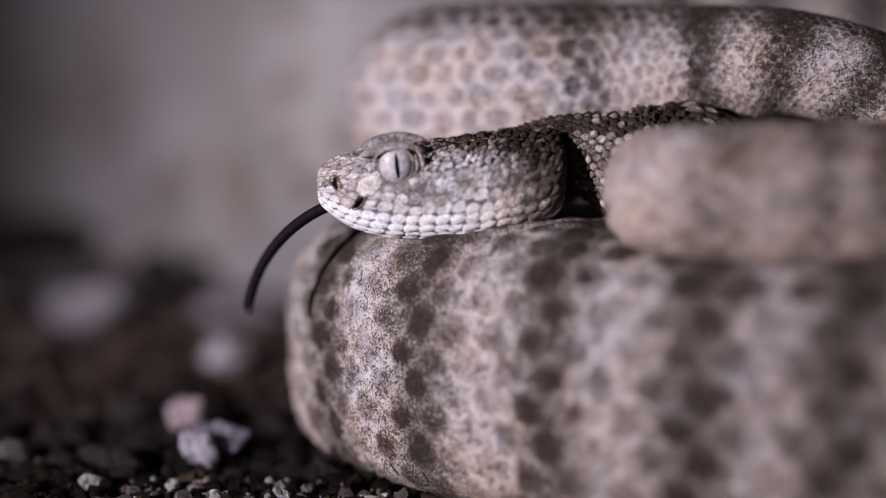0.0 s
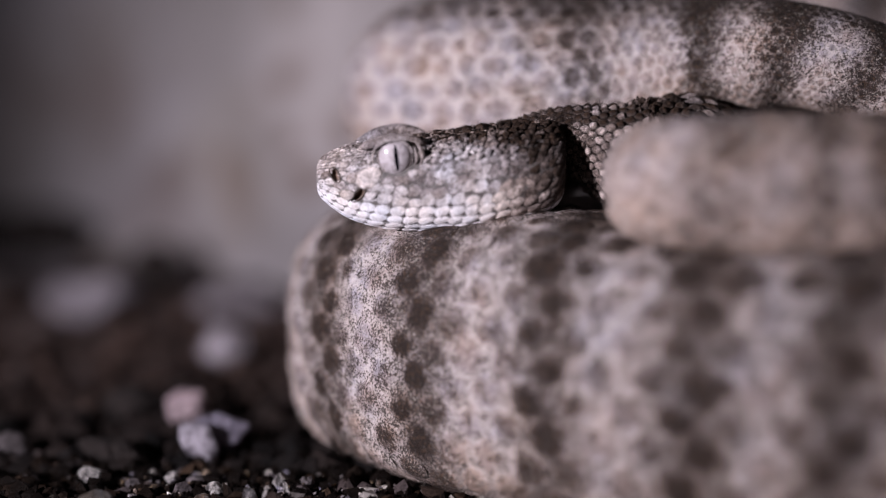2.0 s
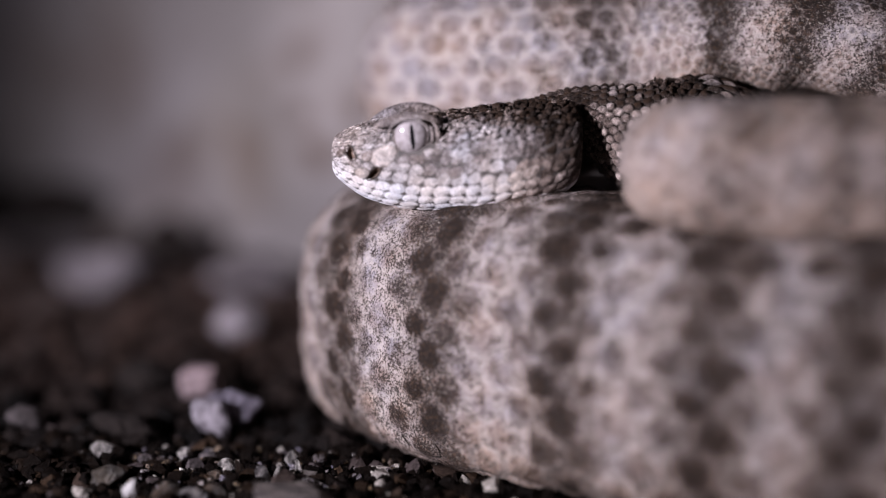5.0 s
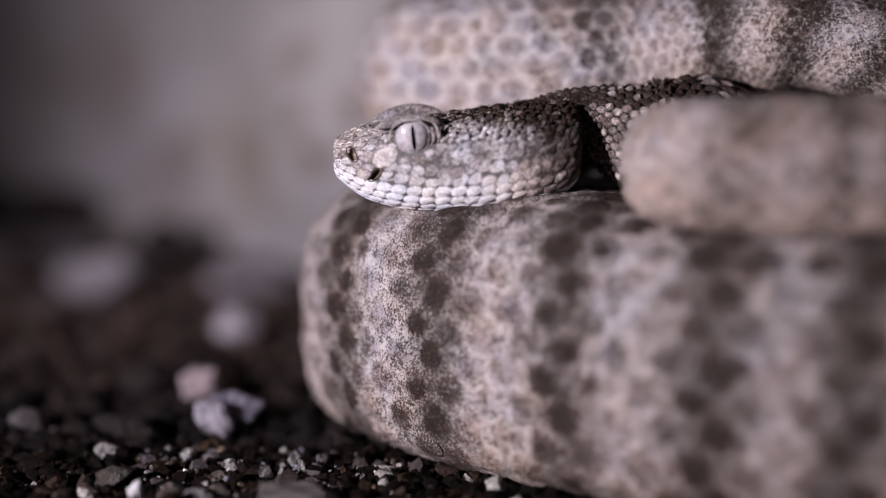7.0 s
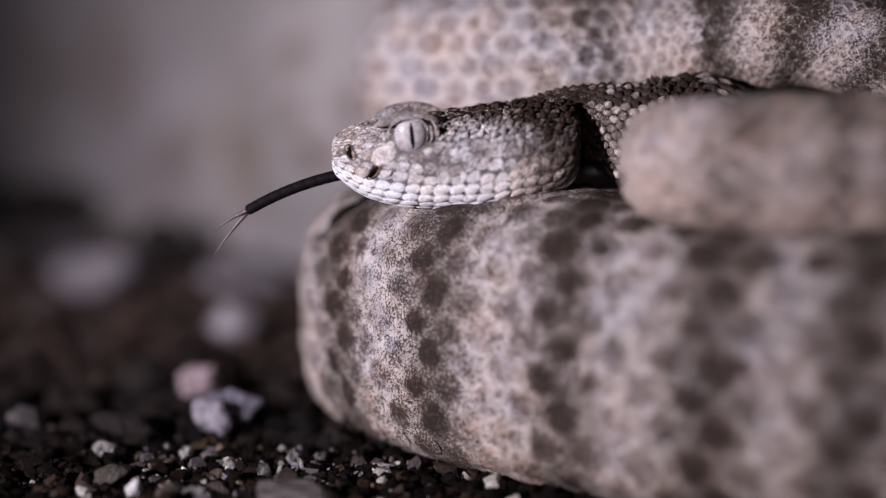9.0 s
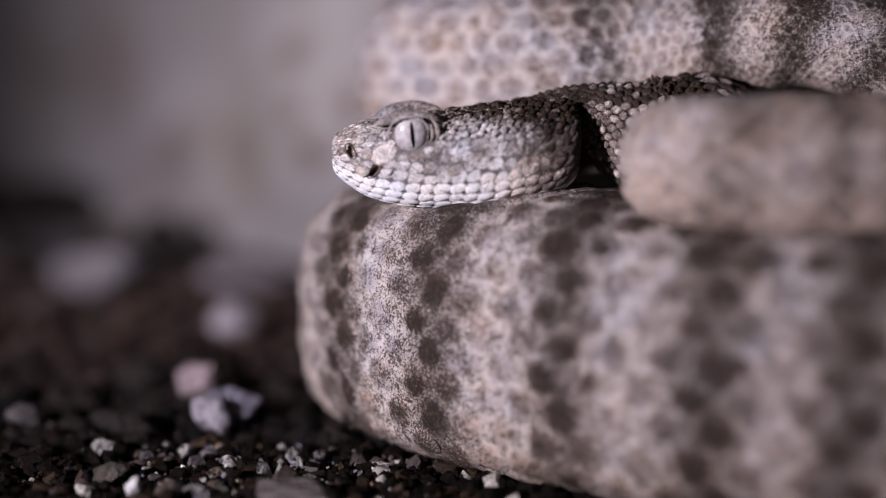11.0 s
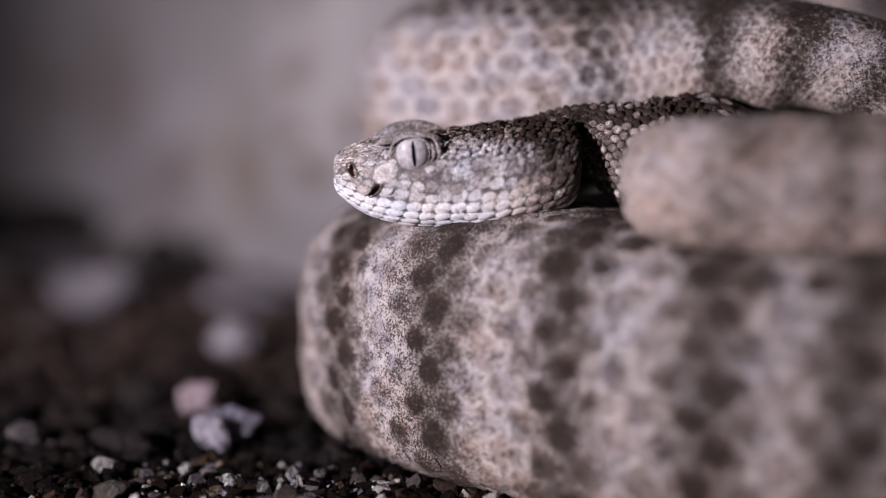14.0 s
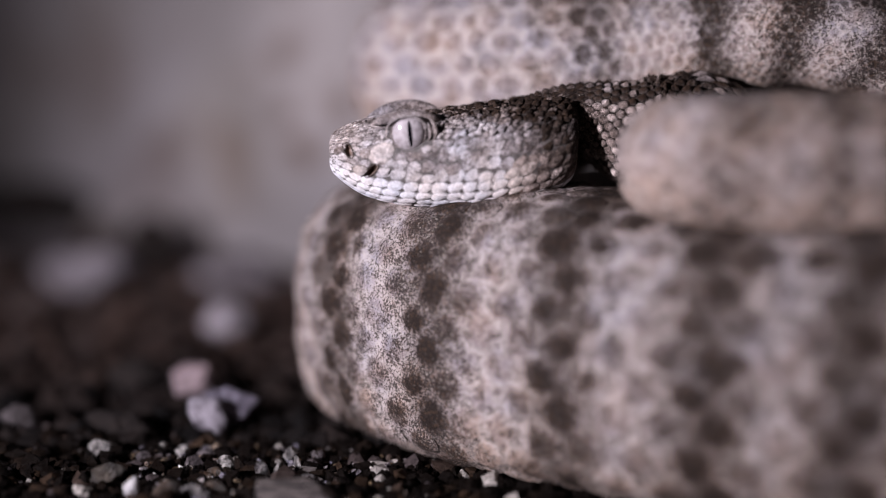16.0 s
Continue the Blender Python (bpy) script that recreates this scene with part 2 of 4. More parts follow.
def wall_material():
    """Grey plaster with broad olive-brown weathering, a pale ragged patch and a few rusty stains (x, z, size, depth).
    """
    n = Nodes("rough_plaster")
    c = n.ramp(n.noise(16, 5, 0.55), (0.3, (0.21, 0.190, 0.199)), (0.55, (0.275, 0.248, 0.254)), (0.75, (0.33, 0.288, 0.270)))
    c = n.mix(n.math("MULTIPLY", n.ramp(n.noise(9, 4, 0.55), (0.42, 0.0), (0.60, 1.0)), 0.7), c, (0.16, 0.139, 0.122))
    pale_at = n.add("ShaderNodeSeparateXYZ", Vector=n.where())
    bx, bz = n.math("DIVIDE", n.math("ADD", pale_at.outputs["X"], 0.020), 0.030), n.math("DIVIDE", n.math("SUBTRACT", pale_at.outputs["Z"], 0.055), 0.045)
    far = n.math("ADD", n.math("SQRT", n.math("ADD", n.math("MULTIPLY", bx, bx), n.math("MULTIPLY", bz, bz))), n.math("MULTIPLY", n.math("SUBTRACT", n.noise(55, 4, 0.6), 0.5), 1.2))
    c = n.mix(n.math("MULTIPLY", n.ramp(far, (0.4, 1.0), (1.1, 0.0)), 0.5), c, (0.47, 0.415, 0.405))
    spots = n.ramp(n.noise(34, 4, 0.6), (0.55, 0.0), (0.68, 1.0))
    c = n.mix(n.math("MULTIPLY", spots, 0.7), c, (0.15, 0.105, 0.08))
    place = n.add("ShaderNodeSeparateXYZ", Vector=n.where())
    rag = n.math("MULTIPLY", n.math("SUBTRACT", n.noise(70, 4, 0.6), 0.5), 1.6)
    for x, z, size, deep in STAINS:
        dx, dz = n.math("SUBTRACT", place.outputs["X"], x), n.math("SUBTRACT", place.outputs["Z"], z)
        d = n.math("SQRT", n.math("ADD", n.math("MULTIPLY", dx, dx), n.math("MULTIPLY", dz, dz)))
        d = n.math("ADD", n.math("DIVIDE", d, size), rag)
        c = n.mix(n.math("MULTIPLY", n.ramp(d, (0.35, 1.0), (1.0, 0.0)), deep), c, (0.10, 0.062, 0.044))
    return n.done(c, 0.85, n.noise(180, 6, 0.7), 0.6, 0.002)


SOIL, GRAVEL, GRIT, CRUMBS, WALL = soil_material(), gravel_material(), grit_material(), crumb_material(), wall_material()
PALE = stone_material("pale_stone", (0.289, 0.258, 0.246), (0.037, 0.032, 0.034), 1000, 0.3)
PINK = stone_material("pink_stone", (0.480, 0.360, 0.371), (0.224, 0.168, 0.176))
GREY = stone_material("grey_stone", (0.081, 0.069, 0.089), (0.250, 0.225, 0.277), 600)
WHITE = stone_material("white_stone", (0.480, 0.440, 0.408), (0.056, 0.050, 0.048), 1000, 0.3)
LILAC = stone_material("lilac_stone", (0.365, 0.324, 0.344), (0.230, 0.200, 0.213), 300)
EARTH = stone_material("earthy_stone", (0.115, 0.095, 0.092), (0.196, 0.163, 0.156), 260)
RUST = stone_material("rusty_stone", (0.085, 0.054, 0.034), (0.028, 0.018, 0.012), 700, 0.4)
DUSTY = stone_material("dusty_stone", (0.130, 0.109, 0.111), (0.046, 0.038, 0.038), 600)
CLOD = stone_material("dark_clod", (0.028, 0.021, 0.018), (0.012, 0.009, 0.008), 260, 0.9)
SLAB = stone_material("lilac_slab", (0.345, 0.307, 0.338), (0.150, 0.132, 0.150), 500, 0.5)
LUMP = stone_material("earth_lump", (0.006, 0.004, 0.0033), (0.012, 0.0082, 0.0068), 350, 0.85)
CHALK = stone_material("chalky_stone", (0.468, 0.442, 0.429), (0.260, 0.247, 0.280), 300, 0.45)
TAN = stone_material("tan_stone", (0.062, 0.047, 0.034), (0.022, 0.016, 0.012), 600, 0.4)
SLATE = stone_material("layered_stone", (0.300, 0.252, 0.228), (0.030, 0.026, 0.028), 900, 0.6, True)


# ---------------------------------------------------------------- building helpers
def mesh_from(name, verts, faces, material, smooth=True, **floats):
    me = bpy.data.meshes.new(name)
    me.from_pydata([tuple(v) for v in verts], [], [tuple(f) for f in faces])
    me.materials.append(material)
    for key, values in floats.items():
        me.attributes.new(key, "FLOAT", "POINT").data.foreach_set("value", np.asarray(values, dtype=np.float32))
    if smooth:
        me.polygons.foreach_set("use_smooth", [True] * len(me.polygons))
    me.update()
    return me


def part(name, me, parent, label=""):
    ob = new(name, me)
    ob.parent = parent
    if label:
        ob["label"] = label
    return ob


def spline(points, steps):
    """A smooth line through rows of numbers (Catmull-Rom), steps to each stretch."""
    p = np.asarray(points, float)
    p = np.vstack([2 * p[0] - p[1], p, 2 * p[-1] - p[-2]])
    out = []
    for i in range(1, len(p) - 2):
        a, b, c, d = p[i - 1:i + 3]
        for s in np.arange(steps) / steps:
            out.append(0.5 * (2 * b + (c - a) * s + (2 * a - 5 * b + 4 * c - d) * s ** 2 + (3 * b - a - 3 * c + d) * s ** 3))
    out.append(p[-2])
    return np.array(out)


def grid_faces(rows, cols, closed):
    f = []
    for i in range(rows - 1):
        for j in range(cols if closed else cols - 1):
            k = (j + 1) % cols
            f.append((i * cols + j, i * cols + k, (i + 1) * cols + k, (i + 1) * cols + j))
    return f


def rounded(bm, center, radii, seed, rough=0.25, sub=2, turn=(0, 0, 0)):
    """A worn stone: an icosphere pushed in and out by noise and cut flat here and there."""
    rng = random.Random(seed)
    made = bmesh.ops.create_icosphere(bm, subdivisions=sub, radius=1.0)["verts"]
    cuts = [(Vector((rng.uniform(-1, 1), rng.uniform(-1, 1), rng.uniform(-1, 1))).normalized(), rng.uniform(0.58, 0.88)) for _ in range(11)]
    off = Vector((rng.uniform(-50, 50), rng.uniform(-50, 50), rng.uniform(-50, 50)))
    spin = Euler([radians(a) for a in turn]).to_matrix()
    for v in made:
        c = v.co * (1 + rough * noise.noise(v.co * 1.7 + off) + 0.4 * rough * noise.noise(v.co * 4.3 + off))
        for n, d in cuts:
            over = c.dot(n) - d
            if over > 0:
                c -= n * over * 0.97
        v.co = spin @ Vector((c.x * radii[0], c.y * radii[1], c.z * radii[2])) + Vector(center)


# ---------------------------------------------------------------- ground and wall
def bank(y):
    """The soil rises gently towards the wall, tilted up to catch more light."""
    return 0.10 * max(0.0, min(y, 0.25) - 0.125)


def build_ground():
    edges = np.concatenate([-np.geomspace(40, 0.13, 14), np.linspace(-0.12, 0.12, 121), np.geomspace(0.13, 40, 14)])
    deep = np.concatenate([-np.geomspace(40, 0.06, 14), np.linspace(-0.05, 0.26, 131), np.geomspace(0.27, 40, 12)])
    verts = []
    for y in deep:
        for x in edges:
            near = abs(x) < 0.125 and -0.055 < y < 0.265
            z = 0.0009 * noise.noise(Vector((x * 160, y * 160, 0))) + 0.0006 * noise.noise(Vector((x * 420, y * 420, 3))) if near else 0
            verts.append((x, y, z - 0.0008 + bank(y)))
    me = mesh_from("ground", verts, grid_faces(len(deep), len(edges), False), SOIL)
    tagged(new("ground", me), "dark soil strewn with fine gravel", "ground", kind="structure")


def wall_face(x):
    """The wall runs straight behind the coils and bends away beside them."""
    over = max(0.0, -0.020 - x)
    return 0.148 + 0.15 * math.tanh(over * over / (over + 0.02) / 0.15)


def build_wall():
    xs = np.concatenate([np.linspace(-1.6, -0.24, 18), np.linspace(-0.23, 0.06, 88), np.linspace(0.08, 1.6, 16)])
    zs = np.concatenate([np.linspace(-0.01, 0.3, 63), np.linspace(0.34, 1.6, 22)])
    verts = [(x, wall_face(x) + 0.006 * noise.noise(Vector((x * 14, z * 14, 5))) + 0.002 * noise.noise(Vector((x * 60, z * 60, 1))), z) for z in zs for x in xs]
    n = len(verts)
    verts += [(x, 0.40, z) for z in zs for x in xs]
    r, c = len(zs), len(xs)
    faces = grid_faces(r, c, False) + [tuple(n + i for i in reversed(f)) for f in grid_faces(r, c, False)]
    top, bottom = (r - 1) * c, 0
    for j in range(c - 1):
        faces.append((top + j, top + j + 1, n + top + j + 1, n + top + j))
        faces.append((bottom + j + 1, bottom + j, n + j, n + j + 1))
    for i in range(r - 1):
        faces.append((i * c, (i + 1) * c, n + (i + 1) * c, n + i * c))
        k = c - 1
        faces.append(((i + 1) * c + k, i * c + k, n + i * c + k, n + (i + 1) * c + k))
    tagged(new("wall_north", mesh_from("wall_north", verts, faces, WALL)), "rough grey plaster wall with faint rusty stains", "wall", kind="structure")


build_ground()
build_wall()


# ---------------------------------------------------------------- the snake's body
# from the neck through all coils to the tail: x, y, z, radius
COILS = [
    (0.0100, 0.0105, 0.0430, 0.0052), (0.0178, 0.0098, 0.0460, 0.0044), (0.0282, 0.0104, 0.0436, 0.0076), (0.0368, 0.0122, 0.0452, 0.0058),
    (0.0450, 0.0075, 0.0330, 0.0064), (0.0800, 0.0005, 0.0300, 0.0080), (0.1180, 0.0040, 0.0330, 0.0100), (0.1318, 0.0230, 0.0400, 0.0125),
    (0.1238, 0.0400, 0.0430, 0.0132), (0.1020, 0.0250, 0.0400, 0.0105), (0.0728, 0.0148, 0.0489, 0.0084), (0.0504, 0.0166, 0.0573, 0.0072),
    (0.0312, 0.0278, 0.0545, 0.0118), (0.0142, 0.0345, 0.0514, 0.0153), (0.0012, 0.0470, 0.0512, 0.0155), (0.0080, 0.0720, 0.0510, 0.0165),
    (0.0400, 0.0900, 0.0575, 0.0165), (0.0780, 0.0930, 0.0565, 0.0165), (0.1144, 0.0860, 0.0300, 0.0175), (0.1164, 0.0650, 0.0190, 0.0180),
    (0.0850, 0.0580, 0.0178, 0.0180), (0.0450, 0.0560, 0.0178, 0.0180), (0.0140, 0.0500, 0.0178, 0.0180), (-0.0035, 0.0330, 0.0178, 0.0184),
    (0.0043, 0.0168, 0.0184, 0.0191), (0.0226, 0.0022, 0.0178, 0.0188), (0.0453, -0.0122, 0.0180, 0.0187), (0.0730, -0.0255, 0.0180, 0.0188),
    (0.1040, -0.0320, 0.0190, 0.0165), (0.1220, -0.0220, 0.0270, 0.0135), (0.1000, -0.0250, 0.0400, 0.0100), (0.0738, -0.0195, 0.0409, 0.0095),
    (0.0484, -0.0178, 0.0414, 0.0088), (0.0343, -0.0160, 0.0420, 0.0080), (0.0279, -0.0100, 0.0418, 0.0073), (0.0340, -0.0075, 0.0410, 0.0058),
    (0.0500, -0.0060, 0.0395, 0.0048), (0.0720, -0.0040, 0.0385, 0.0040),
]
LINE = spline(COILS, 24)
ALONG = np.concatenate([[0], np.cumsum(np.linalg.norm(np.diff(LINE[:, :3], axis=0), axis=1))])
TANGENT = np.gradient(LINE[:, :3], axis=0)
TANGENT /= np.linalg.norm(TANGENT, axis=1)[:, None]
SIDE = np.cross(TANGENT, (0, 0, 1.0))
SIDE /= np.linalg.norm(SIDE, axis=1)[:, None]
UP = np.cross(SIDE, TANGENT)


# stretches of the body, in metres from the neck
NAPE, BACK_COIL, FRONT_COIL, HIND = 0.05, (0.20, 0.335), (0.600, 0.720), 0.763


def on_body(u, turn, h):
    """Points of the skin: u metres along, turn radians round from the top, h metres proud."""
    def at(table):
        return np.stack([np.interp(u, ALONG, table[:, k]) for k in range(3)], -1)
    r = np.interp(u, ALONG, LINE[:, 3])
    out = at(SIDE) * np.sin(turn)[..., None] + at(UP) * np.cos(turn)[..., None]
    out /= np.linalg.norm(out, axis=-1)[..., None]
    flat = 2.0 + 0.7 * np.clip((r - 0.0150) / 0.003, 0, 1) + 0.45 * np.clip((u - HIND) / 0.02, 0, 1)
    flat = flat + 1.3 * np.clip(-1.6 * np.cos(turn), 0, 1) * ((u > FRONT_COIL[0]) & (u < FRONT_COIL[1]))
    r = r * (np.abs(np.sin(turn)) ** flat + np.abs(np.cos(turn)) ** flat) ** (-1 / flat)
    return at(LINE[:, :3]) + out * (r + h)[..., None]


# where the dark cross-bands lie: on the neck, the upper coil, the front coil and the hind part, and evenly on the rest
BANDS = np.array([0.0077, 0.0229, 0.0385, 0.060, 0.079, 0.098, 0.117, 0.136, 0.155, 0.174, 0.193, 0.2113, 0.2265, 0.2396, 0.2500, 0.2592, 0.2772, 0.2897, 0.2990, 0.3071, 0.3200,
                  0.338, 0.356, 0.374, 0.392, 0.410, 0.428, 0.446, 0.464, 0.482, 0.500, 0.518, 0.536, 0.554, 0.572, 0.590, 0.606,
                  0.6250, 0.6392, 0.6562, 0.6738, 0.6895, 0.708, 0.724, 0.745, 0.772, 0.795, 0.8195, 0.8445, 0.8515, 0.8605, 0.8790, 0.8880, 0.8985])


def skin_band(u, turn):
    """How dark the skin between the spots is."""
    away = np.abs((u + 0.0008 * np.sin(2 * turn + 40 * u) + 0.0005 * np.sin(7 * turn + 90 * u))[:, None] - BANDS[None]).min(1)
    thin = np.where((u > HIND) | (u < NAPE), 0.6, np.where(u < 0.2735, 0.58, 1.0))
    deep = np.exp(-(away / (0.0040 * thin)) ** 2) * (0.75 + 0.25 * np.maximum(0, np.cos(turn)))
    front = (u > FRONT_COIL[0]) & (u < FRONT_COIL[1])
    upper = (u > BACK_COIL[0]) & (u < BACK_COIL[1])
    share = np.where(front, np.where(u < 0.648, 0.80, 0.75), np.where(upper, np.where(u > 0.2860, 0.05, np.where(u > 0.2735, 0.36, 1.0)), 0.5))
    out = share * deep
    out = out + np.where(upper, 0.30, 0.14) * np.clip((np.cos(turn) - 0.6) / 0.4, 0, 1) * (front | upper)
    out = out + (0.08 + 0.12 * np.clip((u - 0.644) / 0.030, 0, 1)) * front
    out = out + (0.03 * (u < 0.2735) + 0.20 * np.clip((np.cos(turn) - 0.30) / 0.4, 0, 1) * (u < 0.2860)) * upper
    out = np.where(u < NAPE, 0.39 * deep + 0.15, out)
    hind = (deep * 0.6 + 0.12 + 0.15 * np.maximum(0, 0.2 + np.cos(turn))) * (0.75 + 0.25 * np.sin(5 * turn + 260 * u) * np.sin(3 * turn - 190 * u + 1))
    return np.where(u > HIND, np.where(u > 0.857, 0.68, 0.88) * hind, out)


def marks(u, turn, dark, rng):
    """Spot and warmth of the scale there: 'dark' is 2 in a cross-band, 1 beside it, else 0; tan towards the belly."""
    v, top = rng.random(), max(0.0, math.cos(turn))
    front, upper = FRONT_COIL[0] < u < FRONT_COIL[1], BACK_COIL[0] < u < BACK_COIL[1]
    tone = rng.choice((0.02, 0.06, 0.11, 0.20))
    if dark == 2:
        tone = rng.uniform(1.0, 1.55) if v < 0.93 else rng.uniform(0.3, 0.55)
    elif dark == 1:
        tone = rng.uniform(0.5, 0.9) if v < (0.2 if u < 0.648 else 0.06) else rng.uniform(0.10, 0.32)
    if front and top > 0.62:
        tone = max(tone, rng.choice((0.0, 0.1, 0.5, 0.9)))
    if upper:
        if u > 0.2735:
            tone = (0.20 if 0.2780 < u < 0.2850 else 0.06) * (1 + tone) if dark and v < 0.75 else rng.choice((0.02, 0.06, 0.09, 0.13) if u < 0.296 else (0.0, 0.02, 0.04, 0.08))
        else:
            tone *= rng.uniform(0.3, 0.8)
        if top > 0.72:
            tone = max(tone, rng.choice((0.3, 0.5, 0.8)))
    if u < NAPE:
        tone = rng.choice((0.2, 0.35, 0.5)) if math.cos(turn) < 0.55 and u > 0.007 else rng.choice((0.35, 0.7, 0.9, 1.1))
    if u > HIND:
        tone = tone * (0.28 + 0.24 * math.cos(turn))
    return tone, min(1.0, max(0.0, -0.1 - math.cos(turn)) + (0.4 if u > HIND else 0.8 if u < NAPE else 0.0))


# one scale: an outer ring, an inner ring and the keel (lengthwise, crosswise, height)
LAP = np.linspace(0, 2 * math.pi, 12, endpoint=False)
OUTLINE = np.vstack([
    np.stack([np.cos(LAP) * (1.0 + 0.10 * np.cos(LAP)), np.sin(LAP), 0.00 + 0.02 * np.cos(LAP)], 1),
    np.stack([np.cos(LAP) * 0.56, np.sin(LAP) * 0.64, 0.14 + 0.06 * np.cos(LAP)], 1),
    [(0.10, 0.0, 0.26)]])
SIDES = len(LAP)
FACES = [(2 * SIDES, SIDES + j, SIDES + (j + 1) % SIDES) for j in range(SIDES)]
for j in range(SIDES):
    FACES += [(SIDES + j, j, (j + 1) % SIDES), (SIDES + j, (j + 1) % SIDES, SIDES + (j + 1) % SIDES)]
EDGE = np.array([1.0] * SIDES + [0.5] * SIDES + [0.0])
FILLED = np.array([1.0] * SIDES + [0.30] * SIDES + [0.0])
SMALL = np.array([1.0] * SIDES + [0.53] * SIDES + [0.0])
PLAIN = np.array([0.62] * SIDES + [0.56] * SIDES + [0.5])
PER = len(EDGE)


def scale_rings():
    """Where the rings of scales lie along the body, how many scales each has and how far apart the rings are."""
    rings, u = [], 0.004
    while u < ALONG[-1] - 0.004:
        r = float(np.interp(u, ALONG, LINE[:, 3]))
        if u < NAPE:
            count, gap = 27, 0.76 * 2 * math.pi * r / 27
        else:
            count = 19 if BACK_COIL[0] < u < 0.2655 else 15
            gap = 0.5 * float(np.interp(u, (0.05, 0.58, 0.620, 0.643, 0.655, 0.70), (1.15, 1.15, 1.10, 1.15, 1.55, 1.60))) * 2 * math.pi * r / (2 * count)
        rings.append((u, count, gap))
        u += gap
    return rings


def build_body(snake):
    steps = np.arange(0, ALONG[-1], 0.0009)
    turns = np.linspace(0, 2 * math.pi, 40, endpoint=False)
    u, a = np.meshgrid(steps, turns, indexing="ij")
    verts = on_body(u.ravel(), a.ravel(), np.full(u.size, -0.00003))
    faces = grid_faces(len(steps), 40, True) + [tuple(range(40))[::-1], tuple((len(steps) - 1) * 40 + j for j in range(40))]
    rng = random.Random(3)
    warm = [marks(v, 2 * math.pi * j / 40, 0, rng)[1] for v in steps for j in range(40)]
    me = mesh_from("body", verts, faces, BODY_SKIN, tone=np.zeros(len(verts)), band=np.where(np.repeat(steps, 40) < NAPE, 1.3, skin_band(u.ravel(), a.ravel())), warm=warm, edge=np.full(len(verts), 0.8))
    body = part("body", me, snake, "thick coiled body, pale grey with dark brown spotted bands")
    rng = random.Random(4)
    near, nape, rest = [], [], []
    rings = scale_rings()
    places = np.array([r[0] for r in rings])
    dark = np.zeros(len(rings), int)
    for b in BANDS:
        order = np.argsort(np.abs(places - b))
        dark[order[2:4]] = np.maximum(dark[order[2:4]], 1)
        dark[order[:2]] = 2
    for ring, (u, count, gap) in enumerate(rings):
        r = float(np.interp(u, ALONG, LINE[:, 3]))
        width = 2 * math.pi * r / count
        for k in range(count):
            turn = 2 * math.pi * (k + 0.5 * (ring % 2) + rng.uniform(-0.05, 0.05)) / count
            tone, warm = marks(u, turn, dark[ring], rng)
            if u > NAPE:
                size = rng.uniform(0.78, 1.08)
                long, tall = gap * 1.14 * size * rng.uniform(0.94, 1.06), width * 0.335 * size * rng.uniform(0.94, 1.06)
                high = 0.23 * width * rng.uniform(0.7, 1.2) * (1.25 if FRONT_COIL[0] < u < 0.65 and math.cos(turn) > 0.5 else 1.0)
            else:
                long, tall = width * 0.52 * rng.uniform(0.75, 1.15), width * 0.46 * rng.uniform(0.8, 1.1)
                high = 1.6 * width * rng.uniform(0.6, 1.2)
            pu = u + rng.uniform(-0.08, 0.08) * gap + OUTLINE[:, 0] * long
            pt = turn + OUTLINE[:, 1] * tall / r
            p = on_body(pu, pt, OUTLINE[:, 2] * high)
            c = p[-1]
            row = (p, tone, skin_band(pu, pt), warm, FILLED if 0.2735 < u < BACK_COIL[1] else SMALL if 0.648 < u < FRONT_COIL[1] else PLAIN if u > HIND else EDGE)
            if -0.03 < c[0] < 0.022 and c[2] > 0.003 and c[1] < 0.020 and c[2] < 0.037 and len(near) < 300:
                near.append(row)
            elif u < NAPE:
                nape.append(row)
            else:
                rest.append(row)
    for p, tone, band, warm, edge in near:
        part("scale", mesh_from("scale", p, FACES, BODY_SKIN, tone=[tone] * PER, band=band, warm=[warm] * PER, edge=edge), body)
    for rows, skin in ((rest, BODY_SKIN), (nape, HEAD_SKIN)):
        n = len(rows)
        verts = np.concatenate([r[0] for r in rows])
        faces = (np.arange(n)[:, None, None] * PER + np.array(FACES)[None]).reshape(-1, 3)
        tone, warm = np.repeat([r[1] for r in rows], PER), np.repeat([r[3] for r in rows], PER)
        band = np.concatenate([r[2] for r in rows])
        me = mesh_from("scale_coat", verts, faces.tolist(), skin, tone=tone, band=band, warm=warm, edge=np.concatenate([r[4] for r in rows]))
        tagged(part("scale_coat", me, body), kind="stuff")


snake = tagged(new("rattlesnake"), "coiled speckled grey rattlesnake resting its head on its coils", "snake")
build_body(snake)

# ---------------------------------------------------------------- the snake's head
# from the snout back: x, middle y, top z, bottom z, half width
SKULL = [
    (-0.0154, 0.0062, 0.04190, 0.04130, 0.0005), (-0.0152, 0.0063, 0.04370, 0.03970, 0.0024), (-0.0140, 0.0065, 0.04470, 0.03830, 0.0040),
    (-0.0109, 0.0068, 0.04580, 0.03610, 0.0053), (-0.0066, 0.0072, 0.04650, 0.03490, 0.0066), (-0.0018, 0.0076, 0.04670, 0.03450, 0.0076),
    (0.0050, 0.0080, 0.04740, 0.03475, 0.0088), (0.0103, 0.0086, 0.04800, 0.03550, 0.0091), (0.0140, 0.0091, 0.04830, 0.03630, 0.0089),
    (0.0165, 0.0096, 0.04840, 0.03760, 0.0081), (0.0174, 0.0099, 0.04740, 0.03960, 0.0060), (0.0176, 0.0100, 0.0440, 0.0430, 0.0006),
]
HEAD = spline(SKULL, 16)
EYE_AT, PIT_AT, NOSTRIL_AT = (-0.0048, 0.0452), (-0.0096, 0.0402), (-0.0127, 0.0427)


